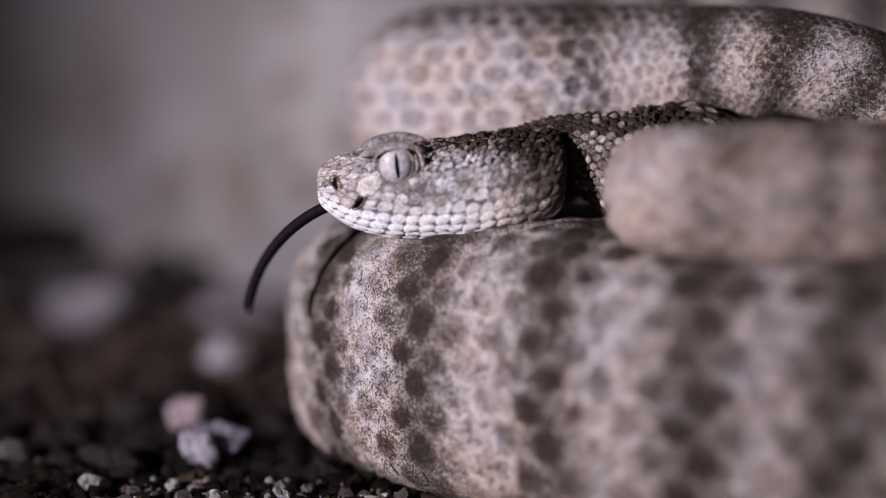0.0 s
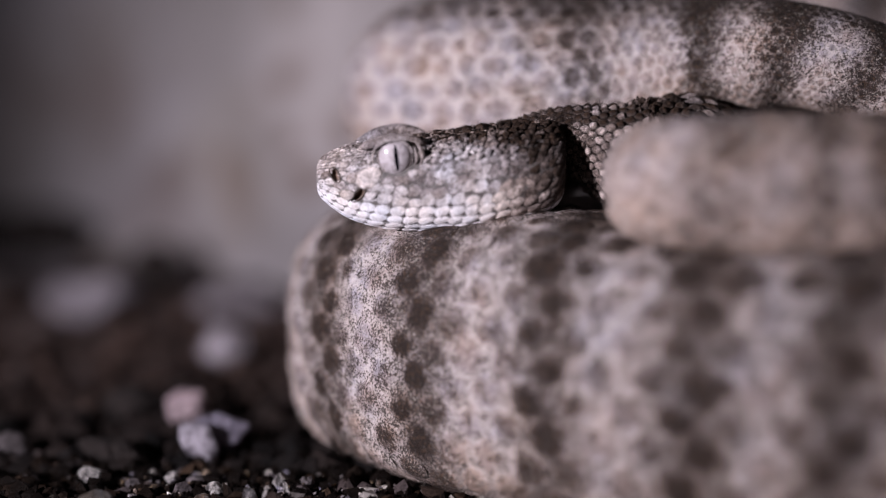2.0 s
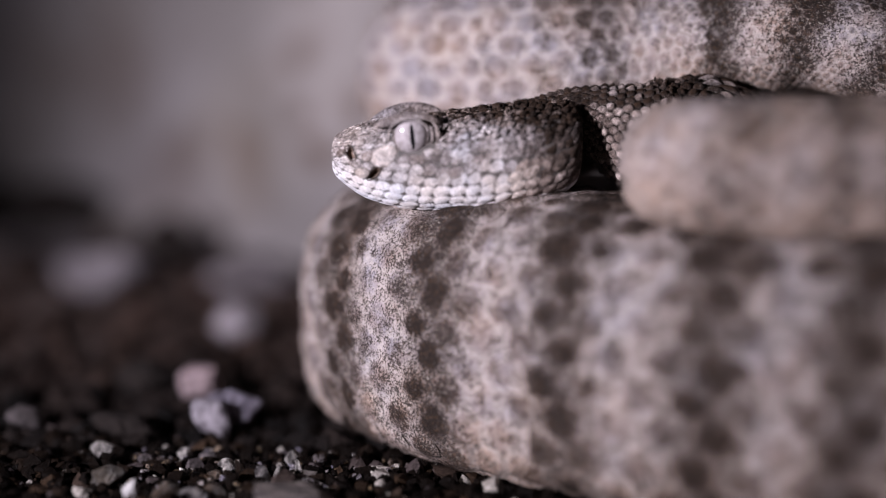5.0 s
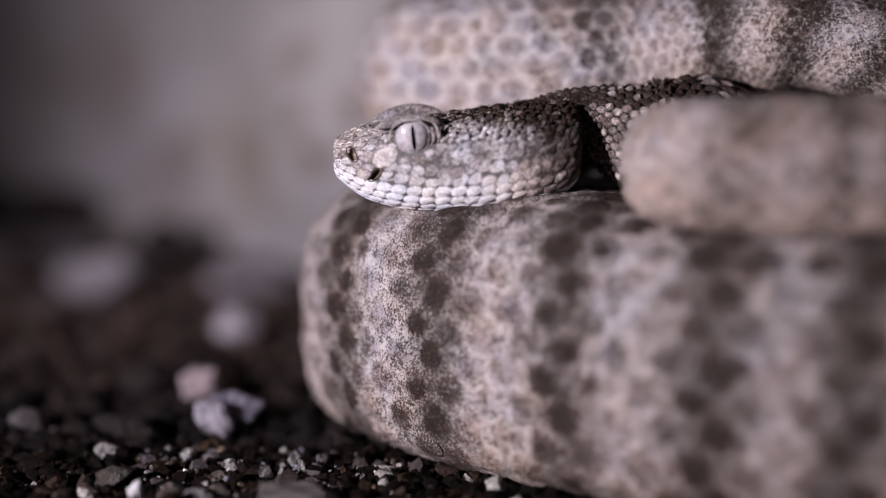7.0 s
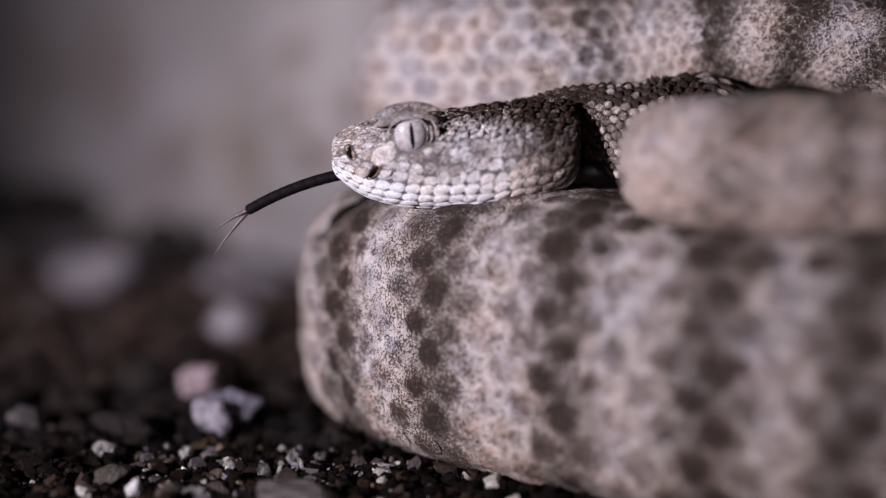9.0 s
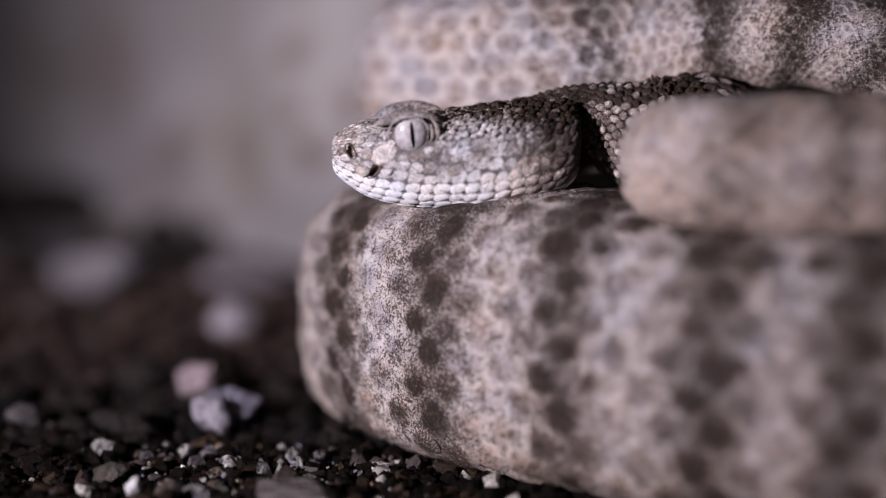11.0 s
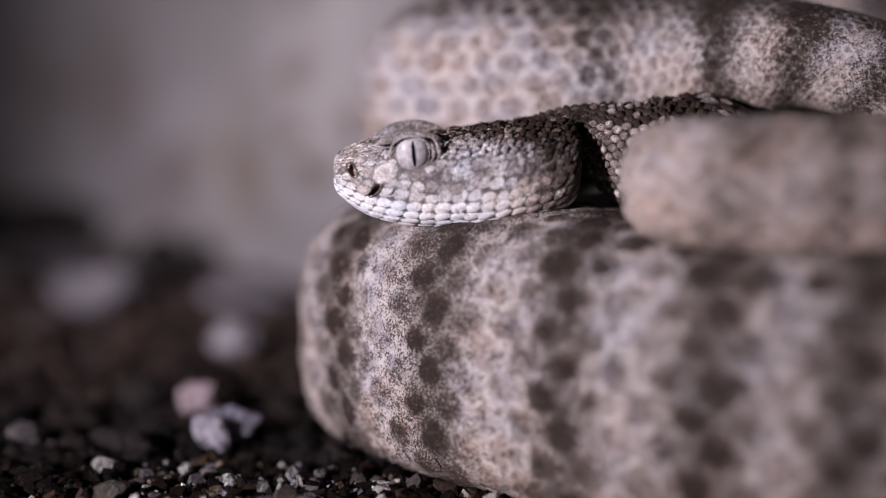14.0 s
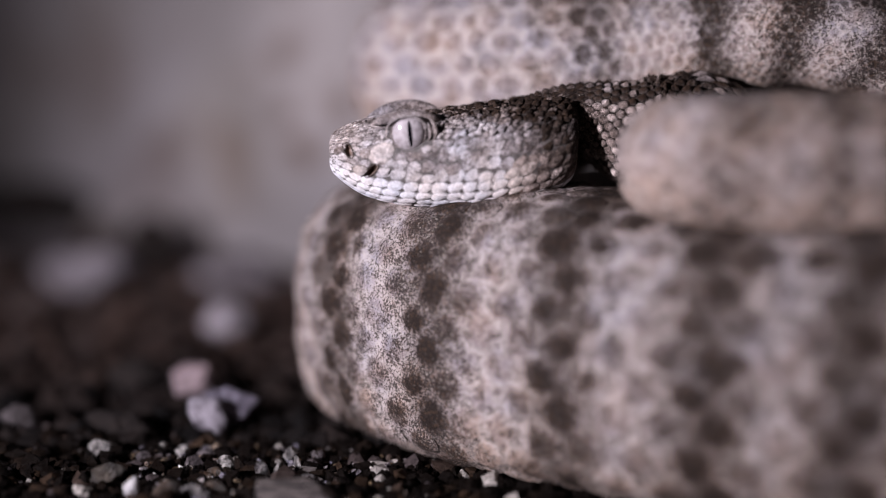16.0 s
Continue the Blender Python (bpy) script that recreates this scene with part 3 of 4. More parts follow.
def on_head(s, a, h=0.0):
    """Points of the head: s 0..1 from snout to nape, a from -90 (chin) to 90 (crown) on the near side, on to 270 round the far side, in degrees."""
    row = [np.interp(s, np.linspace(0, 1, len(HEAD)), HEAD[:, k]) for k in range(5)]
    ca, sa = np.cos(np.radians(a)), np.sin(np.radians(a))
    e = 2 / 2.5
    half = (row[2] - row[3]) / 2
    y = row[1] - np.sign(ca) * np.abs(ca) ** e * (row[4] + h)
    z = row[3] + half + np.sign(sa) * np.abs(sa) ** e * (half + h)
    return np.stack([np.broadcast_to(row[0], np.shape(y)), y, z], -1)


def build_head(snake):
    s, a = np.meshgrid(np.linspace(0, 1, 190), np.linspace(-90, 270, 150, endpoint=False), indexing="ij")
    v = on_head(s.ravel(), a.ravel())
    hollow = np.zeros(len(v))
    for (x, z), wide, tall, deep, lean in ((PIT_AT, 0.00062, 0.0009, 0.0011, 0.7), (NOSTRIL_AT, 0.0005, 0.0009, 0.0008, -0.4)):
        dx, dz = v[:, 0] - x, v[:, 2] - z
        d = np.sqrt(((dx - lean * dz) / wide) ** 2 + (dz / tall) ** 2)
        near = (np.clip(1.25 - d, 0, 1)) * (np.abs(v[:, 1] - 0.0068) > 0.0008)
        push = np.sin(near * math.pi / 2) * deep
        v[:, 1] += np.where(v[:, 1] < 0.0068, push, -push)
        hollow = np.maximum(hollow, np.clip(near * 1.6 - 0.25, 0, 1))
    head = part("head", mesh_from("head", v, grid_faces(190, 150, True), HEAD_BASE, hollow=hollow), snake,
                "broad triangular head with pale lip scales and a dark crown")
    rng = random.Random(9)
    fine = np.linspace(0, 1, 600)
    near, rest = [], []
    # angles round the head by the length of skin from the chin up to the crown
    angles = np.linspace(-90, 90, 400)
    mid = on_head(np.full(400, 0.52), angles)
    skin = np.concatenate([[0], np.cumsum(np.linalg.norm(np.diff(mid, axis=0), axis=1))])

    def dome(s0, a0, dx, long, tall, high, far, wild):
        q = []
        for r, lift in ((1.0, 0.00001), (0.78, 0.8 * high)):
            wave = 1 + wild * np.cos(3 * LAP + 2.0 * wild * 40)
            al, ac = np.cos(LAP) * long * 0.57 * r * wave, np.sin(LAP) * tall * 0.57 * r * wave
            al = al + 0.28 * ac
            aa = np.interp(np.interp(a0, angles, skin) + ac, skin, angles)
            q.append(on_head(s0 + al / dx, 180 - aa if far else aa, lift))
        q.append(on_head(np.array([s0]), np.array([180 - a0 if far else a0]), high))
        return np.concatenate(q)

    at, k = 0.0048, 0
    while at < skin[-1] + 0.0003:
        g = (at - 0.0048) / (skin[-1] - 0.0048)
        if k < 6:
            tall, long, high = 0.0019 - 0.00006 * k, 0.0024 - 0.00012 * k, 0.00016
        else:
            fade = min(1, (g - 0.3) / 0.35)
            tall, long, high = 0.0016 - 0.00085 * fade, 0.0018 - 0.0009 * fade, 0.00013 + 0.00012 * fade
        a0 = float(np.interp(at, skin, angles))
        line = on_head(fine, np.full(600, a0))
        run = np.concatenate([[0], np.cumsum(np.linalg.norm(np.diff(line, axis=0), axis=1))])
        d = 0.0008 + long * 0.5 * (k % 2)
        while d < run[-1] - 0.0010:
            s0 = float(np.interp(d, run, fine))
            c = on_head(np.array([s0]), np.array([a0]))[0]
            snout = 0.74 + 0.26 * min(1, max(0, (c[0] + 0.0150) / 0.0065))
            size = snout * (rng.uniform(0.9, 1.1) if g < 0.55 else rng.uniform(0.65, 1.4))
            d += long * size * 0.97
            if not all(math.hypot(c[0] - x, c[2] - z) > gap for (x, z), gap in ((EYE_AT, 0.0028), (PIT_AT, 0.0011), (NOSTRIL_AT, 0.0009), ((-0.0082, 0.0424), 0.0014))):
                continue
            tone = (0.0, 0.0, 0.02, 0.06, 0.11, 0.16)[k] if k < 6 else 0.17
            tone += rng.uniform(-0.04, 0.16) * (0.25 if k < 4 else 0.6)
            band = (0.0, 0.0, 0.0, 0.02, 0.07, 0.12)[k] if k < 6 else 0.14
            crown = min(1, max(0, (g + rng.uniform(-0.04, 0.04) - 0.81 + 0.27 * min(1, max(0, (c[0] + 0.001) / 0.014))) / 0.11)) * min(1, max(0.15, (c[0] + 0.006) / 0.003))
            if k < 4:
                crown = 0
            tone, band = tone + crown * (rng.choice((0.1, 0.3, 0.5, 0.7, 0.9)) - tone), band + crown * 0.38
            nape = min(1, max(0, (c[0] - 0.0075 + rng.uniform(-0.001, 0.001)) / 0.006)) if k > 1 else 0
            tone, band = tone + nape * rng.uniform(0.05, 0.5), band + nape * 0.22
            if c[0] < -0.0075 and k > 2:
                tone, band = tone + rng.uniform(-0.18, 0.06), band + 0.03
            if k > 3:
                tone += 0.32 * math.exp(-((c[0] + 0.0018) / 0.0030) ** 2 - ((c[2] - 0.0418 + 0.12 * (c[0] + 0.0018)) / 0.0008) ** 2)
            mark = (max(0, tone), min(1, max(0, band)), max(0.9 * crown, 0.9 if c[0] > 0.0085 and 1 < k < 6 else 0.1))
            wild = rng.uniform(0.02, 0.08) if k < 4 else rng.uniform(0.05, 0.2 if g < 0.6 else 0.4)
            dx = np.gradient(run, fine)[int(s0 * 599)]
            move = 0 if k < 4 else rng.uniform(-0.25, 0.25) * tall * (1 + 0.8 * crown)
            a1 = float(np.interp(at + move, skin, angles))
            lift = high * rng.uniform(0.7, 1.4 if g < 0.6 else 2.2) * size * (0.3 if k > 3 and g < 0.58 and c[0] < 0.008 else 1) * (0.45 if c[0] < -0.0075 and k > 2 else 1) * (1.3 if g > 0.72 and c[0] > 0.003 else 1)
            for far in (0, 1):
                row = (dome(s0, a1, dx, long * size, tall * (0.7 + 0.3 * size), lift, far, wild), mark)
                (rest if far or len(near) >= 300 else near).append(row)
        at += tall * 0.86
        k += 1
    # larger plates between eye, pit and nostril
    for x, z, long, tall, mark in ((-0.0084, 0.0425, 0.0033, 0.0032, (0.12, 0.10, 0.5)), (-0.0104, 0.0424, 0.0015, 0.0018, (0.3, 0.1, 0.4)),
                                   (-0.0112, 0.0402, 0.0019, 0.0018, (0.20, 0.07, 0.5)), (-0.0114, 0.0440, 0.0015, 0.0015, (0.22, 0.1, 0.2)),
                                   (-0.0141, 0.0426, 0.0013, 0.0020, (0.35, 0.2, 0.3)), (-0.0080, 0.0402, 0.0016, 0.0013, (0.16, 0.1, 0.2))):
        s0 = float(np.interp(x, HEAD[:, 0], np.linspace(0, 1, len(HEAD))))
        top, low = (float(np.interp(s0, np.linspace(0, 1, len(HEAD)), HEAD[:, k])) for k in (2, 3))
        v = (2 * z - top - low) / (top - low)
        a0 = math.degrees(math.asin(math.copysign(min(1, abs(v)) ** 1.25, v)))
        line = on_head(fine, np.full(600, a0))
        dx = np.linalg.norm(np.gradient(line, axis=0), axis=1)[int(s0 * 599)] * 599
        for far in (0, 1):
            (rest if far else near).append((dome(s0, a0, dx, long, tall, 0.0003, far, 0.05), mark))
    for q, (tone, band, warm) in near:
        part("scale", mesh_from("scale", q, FACES, HEAD_SKIN, tone=[tone] * PER, band=[band] * PER, warm=[warm] * PER, edge=EDGE), head)
    n = len(rest)
    f = (np.arange(n)[:, None, None] * PER + np.array(FACES)[None]).reshape(-1, 3)
    tone, band, warm = np.repeat(np.array([m for _, m in rest]), PER, axis=0).T
    me = mesh_from("scale_coat", np.concatenate([q for q, _ in rest]), f.tolist(), HEAD_SKIN, tone=tone, band=band, warm=warm, edge=np.tile(EDGE, n))
    tagged(part("scale_coat", me, head), kind="stuff")
    return head


def tube(points, radii, material, name, sides=12, tone=0.5, band=0.35):
    p, r = np.asarray(points, float), np.asarray(radii, float)
    t = np.gradient(p, axis=0)
    t /= np.linalg.norm(t, axis=1)[:, None]
    ref = np.array((0.0, 1.0, 0.0)) if abs(t[:, 1]).max() < 0.9 else np.array((0.0, 0.0, 1.0))
    b = np.cross(t, ref)
    b /= np.linalg.norm(b, axis=1)[:, None]
    n = np.cross(b, t)
    a = np.linspace(0, 2 * math.pi, sides, endpoint=False)
    v = (p[:, None] + r[:, None, None] * (np.cos(a)[None, :, None] * b[:, None] + np.sin(a)[None, :, None] * n[:, None])).reshape(-1, 3)
    f = grid_faces(len(p), sides, True) + [tuple(range(sides))[::-1], tuple((len(p) - 1) * sides + j for j in range(sides))]
    n = len(v)
    return mesh_from(name, v, f, material, tone=[tone] * n, band=[band] * n, warm=[0.3] * n, edge=[0.2] * n)


def build_eyes(head):
    # raised rims of the pit and the nostril
    for name, (x, z), wide, tall, lean in (("pit_rim", PIT_AT, 0.00066, 0.00095, 0.7), ("nostril_rim", NOSTRIL_AT, 0.0006, 0.00098, -0.4)):
        s = np.interp(x, HEAD[:, 0], np.linspace(0, 1, len(HEAD)))
        row = [np.interp(s, np.linspace(0, 1, len(HEAD)), HEAD[:, k]) for k in range(5)]
        for out in (-1, 1):
            rim = []
            for t in np.linspace(0, 2 * math.pi, 25):
                dz = tall * math.sin(t)
                px, pz = x + wide * math.cos(t) + lean * dz, z + dz
                q = np.interp(px, HEAD[:, 0], np.linspace(0, 1, len(HEAD)))
                h = [np.interp(q, np.linspace(0, 1, len(HEAD)), HEAD[:, k]) for k in range(5)]
                v = min(1, abs(2 * pz - h[2] - h[3]) / (h[2] - h[3]))
                rim.append((px, h[1] + out * (h[4] * (1 - v ** 2.5) ** 0.4 + 0.00005), pz))
            part(name, tube(rim, [0.00009] * 25, HEAD_SKIN, name, 8), head)
    for far in (0, 1):
        x, z = EYE_AT
        s = np.interp(x, HEAD[:, 0], np.linspace(0, 1, len(HEAD)))
        row = [np.interp(s, np.linspace(0, 1, len(HEAD)), HEAD[:, k]) for k in range(5)]
        out = 1 if far else -1
        skin = row[1] + out * row[4] * 0.93
        r = 0.00220 - 0.0006 * far
        c = np.array((x, skin - out * (0.00045 + 0.0016 * far), z))
        bm = bmesh.new()
        bmesh.ops.create_uvsphere(bm, u_segments=32, v_segments=24, radius=r)
        for v in bm.verts:
            v.co.y *= 0.6
            v.co.z *= 1.1
        bmesh.ops.translate(bm, verts=bm.verts, vec=c)
        me = bpy.data.meshes.new("eye")
        bm.to_mesh(me)
        bm.free()
        me.materials.append(IRIS)
        me.polygons.foreach_set("use_smooth", [True] * len(me.polygons))
        eye = part("eye", me, head, "pale lavender eye with a vertical slit pupil")
        # the pupil: a thin slit that follows the eyeball
        v = []
        hs, ws = np.linspace(-1, 1, 17), np.linspace(-1, 1, 5)
        for hgt in hs:
            for w in ws:
                px, pz = 0.00026 * w * math.sqrt(max(0.0, 1 - hgt * hgt)) + 0.00018 - 0.00016 * hgt, 0.0017 * hgt
                v.append((c[0] + px, c[1] + out * (0.6 * math.sqrt(max(0, r * r - px * px - pz * pz / 1.21)) + 0.00004), c[2] + pz))
        part("pupil", mesh_from("pupil", v, grid_faces(17, 5, False), PUPIL), eye, "black slit pupil")
        # lids, the folds behind the eye, and the brow
        a = np.linspace(0, 2 * math.pi, 40)
        rim = [(x + 0.0022 * math.cos(t), skin - out * (0.0001 + 0.0012 * far), z + (0.0023 - 0.0005 * far) * math.sin(t)) for t in a]
        part("eyelid", tube(rim, [0.00011] * 40, HEAD_SKIN, "eyelid", 12, 0.3, 0.16), head)
        for wide in (0.0028, 0.0035):
            a = np.linspace(-0.45, 0.75, 16)
            fold = [(x + wide * math.cos(t), skin - out * 0.0000, z + wide * 0.85 * math.sin(t)) for t in a]
            part("eye_fold", tube(fold, 0.00024 * np.cos((a - 0.15) * 2.3) + 0.00005, HEAD_SKIN, "eye_fold", 12, 0.3, 0.16), head)
        a = np.linspace(0.25, 3.3, 24)
        lid = [(x + 0.0027 * math.cos(t) - 0.0002, skin + out * (0.0009 * math.sin(t) - 0.0001 - 0.0018 * far), z + 0.0023 * math.sin(t) - (0.0006 if t > 2.6 else 0) * (t - 2.6)) for t in a]
        part("upper_eyelid", tube(lid, 0.00013 * np.sin(np.linspace(0.2, 2.95, 24)) + 0.00006, HEAD_SKIN, "upper_eyelid", 12, 0.22, 0.14), head)
        b = np.linspace(-1, 1, 24)
        ridge = [(x - 0.0004 - 0.0006 * far + (0.0043 + 0.0006 * far) * t, skin - out * (0.0009 + 0.0011 * t * t + 0.0012 * far), z + 0.0021 - 0.0005 * far - 0.0010 * t * t + 0.0003 * t + 0.0004 * far * t) for t in b]
        part("brow", tube(ridge, (0.00066 + 0.00039 * far) * np.sqrt(1.02 - b ** 2) + 0.0001, HEAD_SKIN, "brow", 16, 0.26 + 0.04 * far, 0.18 + 0.02 * far), head, "raised grey brow shield")


head = build_head(snake)
# the head leans a little towards its left side
head.matrix_basis = pose(0, 0.008, 0.041) @ pose(0, 0, 0, 6) @ pose(0, -0.008, -0.041)
build_eyes(head)

# ---------------------------------------------------------------- the tongue: a chain of short rigid pieces and two forks
MOUTH = (-0.0132, 0.0064, 0.0390)
LINKS, LINK = 11, 0.0017


def build_tongue(snake):
    links = []
    for k in range(LINKS):
        r = 0.00076 - 0.000004 * k
        xs = np.array((-0.86, -0.80, -0.62, 0, 0.62, 0.80, 0.86)) * LINK
        rs = np.array((0.3, 0.75, 1, 1, 1, 0.75, 0.3)) * r
        links.append(part("tongue_segment", tube([(-x, 0, 0) for x in xs], rs, TONGUE, "tongue_segment"), snake, "glossy black tongue"))
    forks = []
    for k in range(2):
        t = np.linspace(0, 1, 9)
        forks.append(part("tongue_fork", tube([(-(0.0056 + 0.0028 * k) * s, 0, -0.0008 * s * s) for s in t], 0.00032 * (1 - t) + 0.00004, TIP, "tongue_fork"), snake, "thin pale tongue fork"))
    return links, forks


# seconds, bare length in metres, slope at the mouth and at the end in degrees (up is plus), slopes of the two forks, how far these are spread
FLICKS = [
    (0.0, 0.0192, -19, -80, -84, -90, 0.3), (0.1, 0.0168, -12, 46, 52, 18, 1.0), (0.2, 0.0176, -25, -64, -85, -95, 0.4), (0.3, 0.0178, -11, -18, -6, -36, 0.9),
    (0.4, 0.0160, 0, 26, 24, 4, 0.9), (0.5, 0.0158, 1, 2, -4, -12, 0.8), (0.6, 0.0172, 2, 16, 14, -6, 0.8), (0.7, 0.0190, -30, -56, -88, -95, 0.1),
    (0.8, 0.0186, -27, -60, -88, -98, 0.25), (0.9, 0.0186, -26, -50, -68, -88, 0.5), (1.0, 0.0190, -22, -48, -52, -66, 0.75), (1.1, 0.0164, -14, -27, -25, -52, 1.0),
    (1.2, 0.0090, -16, -26, -34, -42, 0.6), (1.3, 0.0010, -14, -16, -18, -22, 0.5), (1.4, -0.0105, 0, 0, 0, 0, 0.5), (1.6, -0.0110, 0, 0, 0, 0, 0.5),
    (7.8, -0.0110, 0, 0, 0, 0, 0.5), (7.9, -0.0015, -25, -28, -30, -34, 0.4), (8.0, 0.0086, -7, -6, 4, -12, 0.1), (8.1, 0.0134, -6, 8, 10, 2, 0.3),
    (8.2, 0.0160, -12, -20, -10, -16, 0.6), (8.3, 0.0174, -4, -8, -45, -65, 0.15), (8.4, 0.0190, -27, -62, -86, -95, 0.5), (8.5, 0.0198, -21, -52, -48, -64, 0.75),
    (8.6, 0.0170, -20, -36, -38, -62, 0.9), (8.7, 0.0156, -7, -14, -20, -44, 1.0), (8.8, 0.0128, -14, -28, -40, -48, 0.8), (8.9, 0.0120, -17, -50, -58, -62, 1.0),
    (9.0, 0.0142, -10, -30, -22, -46, 1.0), (9.1, 0.0136, -16, -34, -44, -54, 0.9), (9.2, 0.0166, -20, -58, -72, -80, 0.8), (9.3, 0.0150, -18, -40, -50, -60, 0.8),
    (9.4, 0.0090, -16, -26, -34, -42, 0.6), (9.5, 0.0010, -14, -16, -18, -22, 0.5), (9.6, -0.0105, 0, 0, 0, 0, 0.5), (9.8, -0.0110, 0, 0, 0, 0, 0.5), (16.0, -0.0110, 0, 0, 0, 0, 0.5),
]


# how far the middle of the tongue arches up at some of these times, in degrees
ARCH = {0.4: 6, 0.5: 17, 0.6: 8}


def tongue_pose(d, length, first, last, arch=0.0):
    """The place and slope of the tongue d metres before the mouth."""
    x, z = MOUTH[0], MOUTH[2]
    if d <= 0:
        return x - d, z, 0.0
    slope, n = first, 24
    for k in range(n):
        share = (k + 0.5) / n * d / max(length, 1e-4)
        slope = first + (last - first) * share + arch * math.sin(math.pi * min(1.0, share))
        x -= math.cos(radians(slope)) * d / n
        z += math.sin(radians(slope)) * d / n
    return x, z, slope


def motions():
    for k, ob in enumerate(LINK_OBS):
        rows = []
        for t, length, first, last, *_ in FLICKS:
            x, z, slope = tongue_pose(length - (LINKS - 1 - k + 0.5) * LINK, length, first, last, ARCH.get(t, 0.0))
            rows.append((t, pose(x, MOUTH[1], z, 0, slope, 0)))
        walk(ob, rows)
    for k, ob in enumerate(FORK_OBS):
        rows = []
        for t, length, first, last, *forks, spread in FLICKS:
            x, z, slope = tongue_pose(length - (1 - spread) * 0.006, length, first, last, ARCH.get(t, 0.0))
            slope += (forks[k] - slope) * min(1.0, spread * 1.3)
            rows.append((t, pose(x, MOUTH[1] - 0.0002 + 0.0004 * k, z, 0, slope, 0)))
        walk(ob, rows)


LINK_OBS, FORK_OBS = build_tongue(snake)


# ---------------------------------------------------------------- stones
def stone(name, label, center, radii, material, seed, turn=(0, 0, 0), rough=0.3, sub=3):
    bm = bmesh.new()
    rounded(bm, (0, 0, 0), radii, seed, rough, sub, turn)
    me = bpy.data.meshes.new(name)
    bm.to_mesh(me)
    bm.free()
    me.materials.append(material)
    me.polygons.foreach_set("use_smooth", [sub > 2] * len(me.polygons))
    ob = new(name, me)
    low = min(v.co.z for v in me.vertices)
    ob.location = (center[0], center[1], -low - 0.0008 + bank(center[1]))
    return tagged(ob, label, "stone")


def layered_stone(label, center, radii, seed, turn):
    """A flat stone split into thin angular sheets, each a little set back from the one below."""
    rng = random.Random(seed)
    lean = Euler([radians(a) for a in turn]).to_matrix()
    z, base = 0.0, None
    for k in range(6):
        thick = 2 * radii[2] / 6 * rng.uniform(0.6, 1.3)
        corners = [(j + rng.uniform(-0.35, 0.35)) * 0.5236 for j in range(12)]
        wild = [rng.uniform(0.86, 1.08) for _ in corners]
        grow, dx, dy = 1.0 - 0.07 * k, rng.uniform(-0.1, 0.1) * radii[0], (rng.uniform(-0.05, 0.05) + 0.05 * k) * radii[1]
        verts, faces = [], []
        for h, inset in ((0.0, 0.98), (0.3, 1.0), (0.85, 0.99), (1.0, 0.95)):
            for a, w in zip(corners, wild):
                w *= max(abs(math.cos(a)), abs(math.sin(a))) ** -0.8
                v = Vector((dx - 0.0003 * k + radii[0] * grow * inset * w * math.cos(a), dy + radii[1] * grow * inset * w * math.sin(a), z + thick * h + 0.0001 * math.sin(3 * a + k) * h))
                verts.append(lean @ v)
        faces = grid_faces(4, 12, True) + [tuple(range(12))[::-1], tuple(range(36, 48))]
        me = mesh_from("stone", verts, faces, SLATE, smooth=False)
        if base is None:
            base = new("stone", me)
            base.location = (center[0], center[1], -0.0014)
            tagged(base, label, "stone", group="loose stones")
        else:
            part("sheet", me, base)
        z += thick * 0.9


def build_gravel(name, label, count, seed, x_range, y_range, y_power, small, large, power, material, rise=0.0):
    rng = random.Random(seed)
    bm = bmesh.new()
    bmesh.ops.create_icosphere(bm, subdivisions=1, radius=1.0)
    base = np.array([v.co[:] for v in bm.verts])
    tris = np.array([[v.index for v in f.verts] for f in bm.faces])
    bm.free()
    verts, faces, n = [], [], 0
    np_rng = np.random.default_rng(seed)
    for _ in range(count):
        y = y_range[0] + (y_range[1] - y_range[0]) * rng.random() ** y_power
        x = rng.uniform(x_range[0] - 0.3 * max(0, y), x_range[1] + 0.1 * max(0, y))
        size = small + (large - small) * rng.random() ** power
        v = base * (1 + 0.35 * np_rng.standard_normal((len(base), 1)).clip(-1, 1)) * size * np.array((1, rng.uniform(0.6, 1), rng.uniform(0.5, 0.95)))
        m = np.array(Euler((rng.uniform(-0.6, 0.6), rng.uniform(-0.6, 0.6), rng.uniform(0, 6.3))).to_matrix())
        verts.append(v @ m.T + np.array((x, y, size * rng.uniform(-0.1, 0.5) - 0.0006 + rise * rng.random() + bank(y))))
        faces.append(tris + n)
        n += len(base)
    me = mesh_from(name, np.concatenate(verts), np.concatenate(faces).tolist(), material, smooth=False)
    tagged(new(name, me), label, "gravel", kind="stuff")


build_gravel("gravel", "fine mixed dark and pale gravel on soil", 11000, 12, (-0.070, 0.030), (-0.030, 0.022), 0.9, 0.00020, 0.0017, 5.0, GRAVEL)
build_gravel("grit", "scattered pale and tan grit on dark gravel", 360, 14, (-0.041, -0.004), (-0.020, 0.010), 0.8, 0.00022, 0.00068, 1.8, GRIT, 0.0009)
build_gravel("soil_crumbs", "dark crumbs of soil", 4000, 13, (-0.080, 0.050), (0.012, 0.165), 1.2, 0.0004, 0.0032, 3.0, CRUMBS)

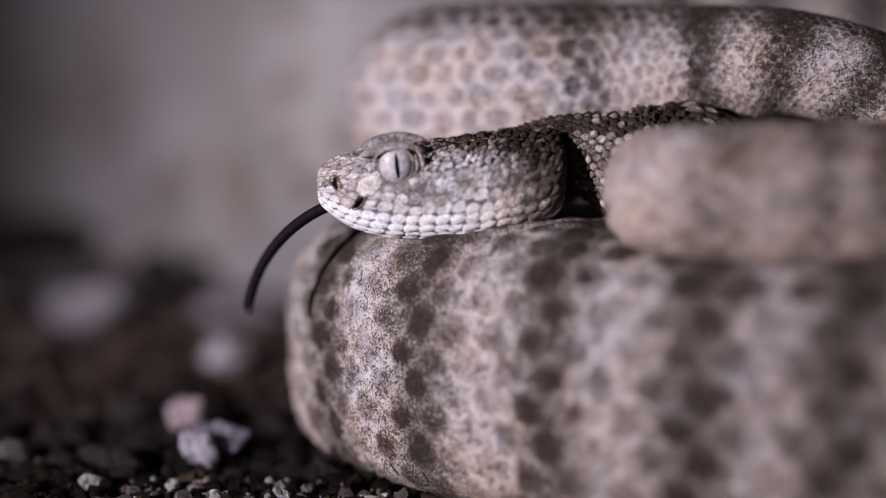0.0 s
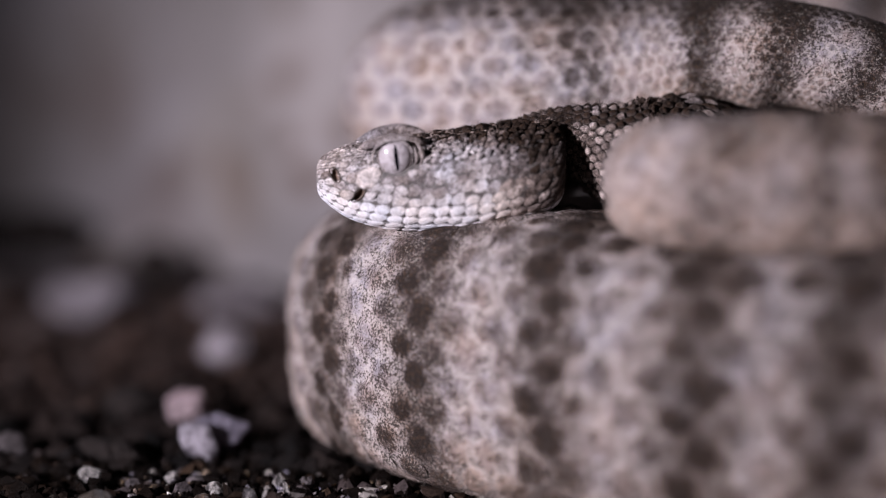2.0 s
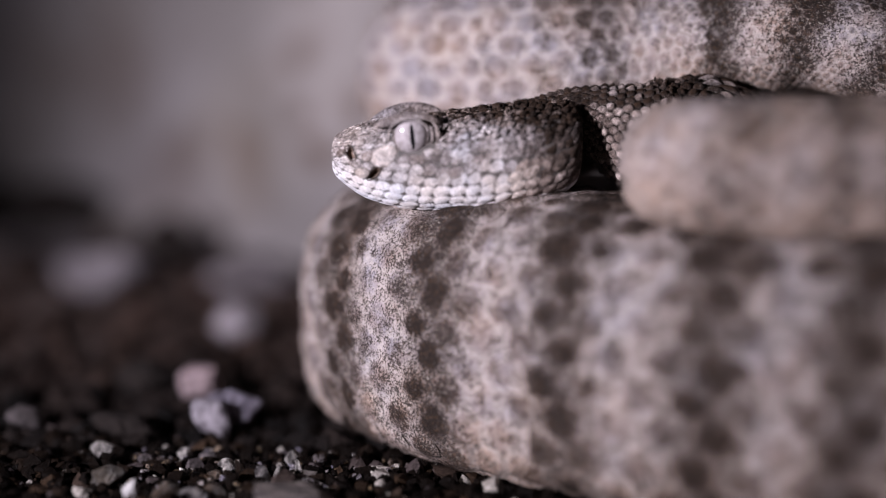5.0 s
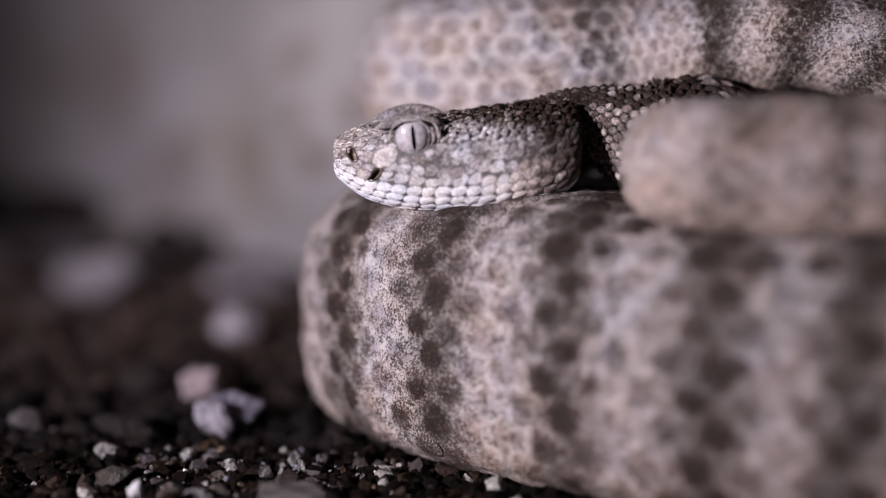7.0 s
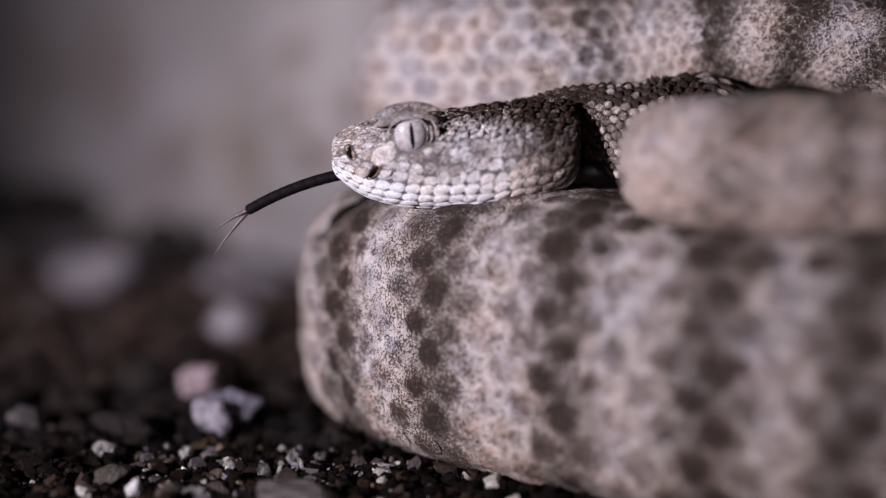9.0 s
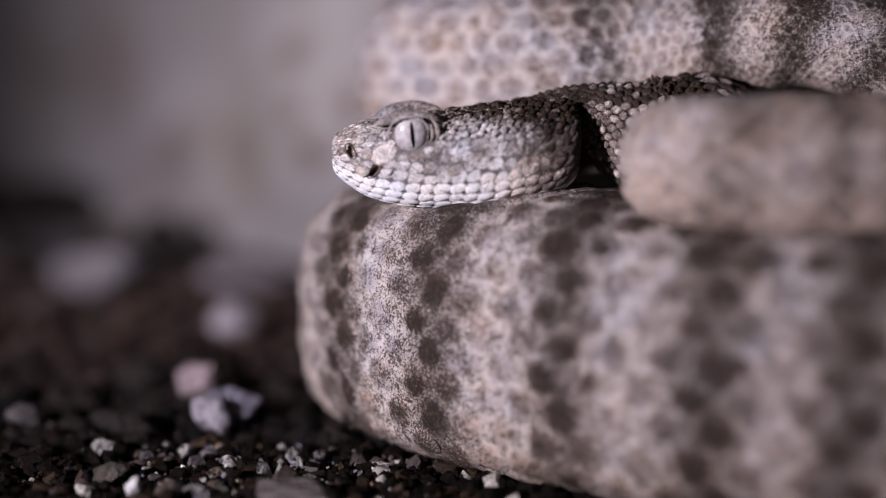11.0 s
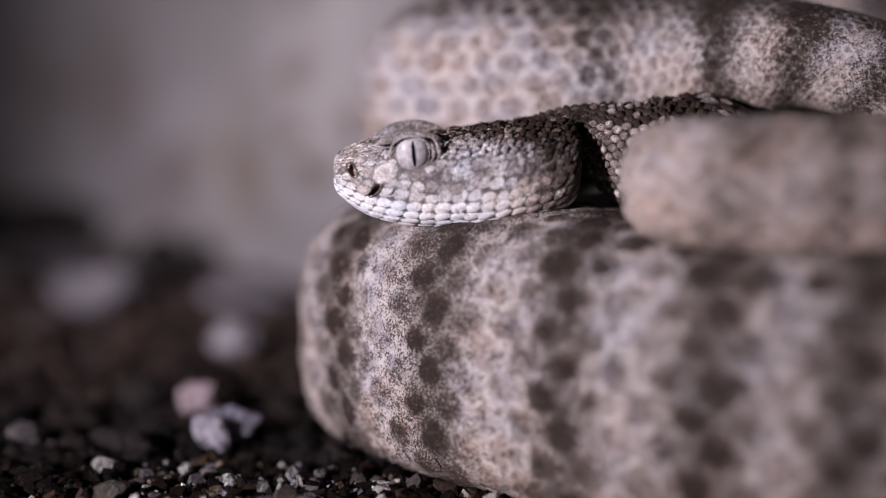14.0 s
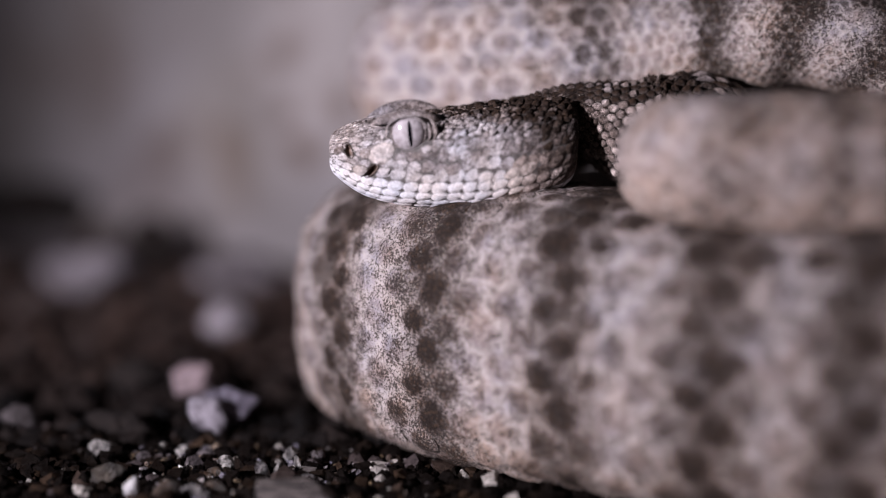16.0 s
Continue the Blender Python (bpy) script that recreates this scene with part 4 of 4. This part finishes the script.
for label, x, y, radii, material, seed, turn in (
        ("pink weathered pebble on dark soil", -0.0392, 0.0367, (0.0038, 0.0034, 0.0030), PINK, 3, (0, 15, 0)),
        ("grey stone with purple blotches on dark soil", -0.0312, 0.0200, (0.0042, 0.0030, 0.0034), GREY, 41, (0, -14, 0)),
        ("pale lilac slab leaning on a grey stone", -0.0340, 0.0158, (0.0026, 0.0020, 0.0038), SLAB, 19, (0, -28, 0)),
        ("low brown lump of earth on dark soil", -0.0468, 0.0175, (0.0056, 0.0035, 0.0024), LUMP, 33, (0, 0, 0)),
        ("olive brown rounded stone on dark soil", -0.0488, 0.0400, (0.0048, 0.0040, 0.0034), LUMP, 34, (0, 0, 0)),
        ("small reddish brown pebble among gravel", -0.0290, -0.0098, (0.0016, 0.0012, 0.0013), RUST, 35, (0, 10, 0)),
        ("thin pale upright chip", -0.0219, -0.0044, (0.0005, 0.0005, 0.0016), WHITE, 36, (0, 12, 0)),
        ("tiny bright chip beside the coil", -0.0198, 0.0010, (0.0006, 0.0005, 0.0012), WHITE, 37, (0, -10, 0)),
        ("tiny tan pebble on soil", -0.0503, -0.0004, (0.0008, 0.0007, 0.0007), TAN, 38, (0, 0, 0)),
        ("small dull grey chip on soil", -0.0558, 0.0076, (0.0015, 0.0010, 0.0009), DUSTY, 39, (0, 18, 0)),
        ("pale rounded stone lying further back", -0.0420, 0.0850, (0.0050, 0.0046, 0.0042), LILAC, 7, (0, 0, 0)),
        ("dusty broad stone near the wall", -0.0800, 0.1330, (0.0125, 0.0085, 0.0052), LILAC, 8, (0, 0, 0)),
        ("earthy brown stone near the wall", -0.1180, 0.1550, (0.0100, 0.0080, 0.0050), EARTH, 9, (0, 0, 0)),
        ("brown dusty stone near the wall", -0.1500, 0.1850, (0.0260, 0.0120, 0.0110), EARTH, 10, (0, 0, 0)),
        ("dark brown clod of soil near the wall", -0.1130, 0.1980, (0.0190, 0.0090, 0.0062), CLOD, 31, (0, 0, 0)),
        ("small dark clod of soil near the wall", -0.0705, 0.1620, (0.0075, 0.0060, 0.0062), CLOD, 32, (0, 0, 0)),
        ("small rusty brown stone near the wall", -0.0870, 0.1700, (0.0050, 0.0045, 0.0050), RUST, 11, (0, 0, 0)),
        ("dusty grey stone near the wall", -0.0480, 0.1360, (0.0110, 0.0060, 0.0032), LILAC, 12, (0, 0, 0)),
        ("small white pointed pebble", -0.0394, -0.0108, (0.0011, 0.0009, 0.0019), CHALK, 14, (0, 24, 0)),
        ("small tan pebble among gravel", -0.0434, -0.0050, (0.0026, 0.0017, 0.0015), TAN, 15, (0, -14, 10)),
        ("pale angular pebble with a dark hollow side", -0.0472, 0.0068, (0.0027, 0.0017, 0.0015), WHITE, 16, (0, 22, 0)),
        ("small tan pebble beside the coil", -0.0271, 0.0281, (0.0018, 0.0016, 0.0018), DUSTY, 17, (0, 0, 0)),
        ("small brown pebble among gravel", -0.0353, -0.0108, (0.0021, 0.0016, 0.0014), RUST, 18, (0, -20, 0)),
        ("small grey pebble among gravel", -0.0313, -0.0118, (0.0020, 0.0014, 0.0012), PALE, 19, (0, 8, 0)),
        ("tiny pale pebble among gravel", -0.0360, 0.0064, (0.0011, 0.0010, 0.0013), WHITE, 20, (0, 10, 0)),
        ("tiny grey pebble among gravel", -0.0326, 0.0056, (0.0019, 0.0013, 0.0011), DUSTY, 21, (0, 0, 0)),
        ("tiny glossy pale pebble", -0.0293, 0.0014, (0.0014, 0.0011, 0.0012), WHITE, 22, (0, 20, 0)),
        ("tiny tan pebble among gravel", -0.0300, -0.0025, (0.0014, 0.0011, 0.0010), RUST, 23, (0, 0, 0)),
        ("tiny pale upright chip", -0.0240, -0.0035, (0.0009, 0.0008, 0.0015), PALE, 24, (0, -10, 0)),
        ("tiny rounded pale pebble", -0.0208, 0.0045, (0.0014, 0.0012, 0.0014), WHITE, 26, (0, 0, 0)),
        ("tiny flat pale chip", -0.0173, -0.0042, (0.0018, 0.0011, 0.0008), PALE, 27, (0, 14, 0)),
        ("tiny grey pebble under the coil", -0.0173, 0.0040, (0.0011, 0.0010, 0.0012), DUSTY, 28, (0, 0, 0)),
        ("dusty grey pebble on dark soil", -0.0615, 0.0186, (0.0028, 0.0024, 0.0024), DUSTY, 29, (0, 0, 0)),
        ("small pale chip on soil", -0.0408, 0.0045, (0.0012, 0.0010, 0.0010), DUSTY, 30, (0, 0, 0))):
    tagged(stone("stone", label, (x, y), radii, material, seed, turn, 0.4, 4 if radii[0] > 0.003 else 3 if max(radii) > 0.0018 else 2), group="loose stones")
layered_stone("layered grey stone half sunk in gravel", (-0.0176, -0.0145), (0.0064, 0.0030, 0.0022), 13, (10, 4, 6))

motions()
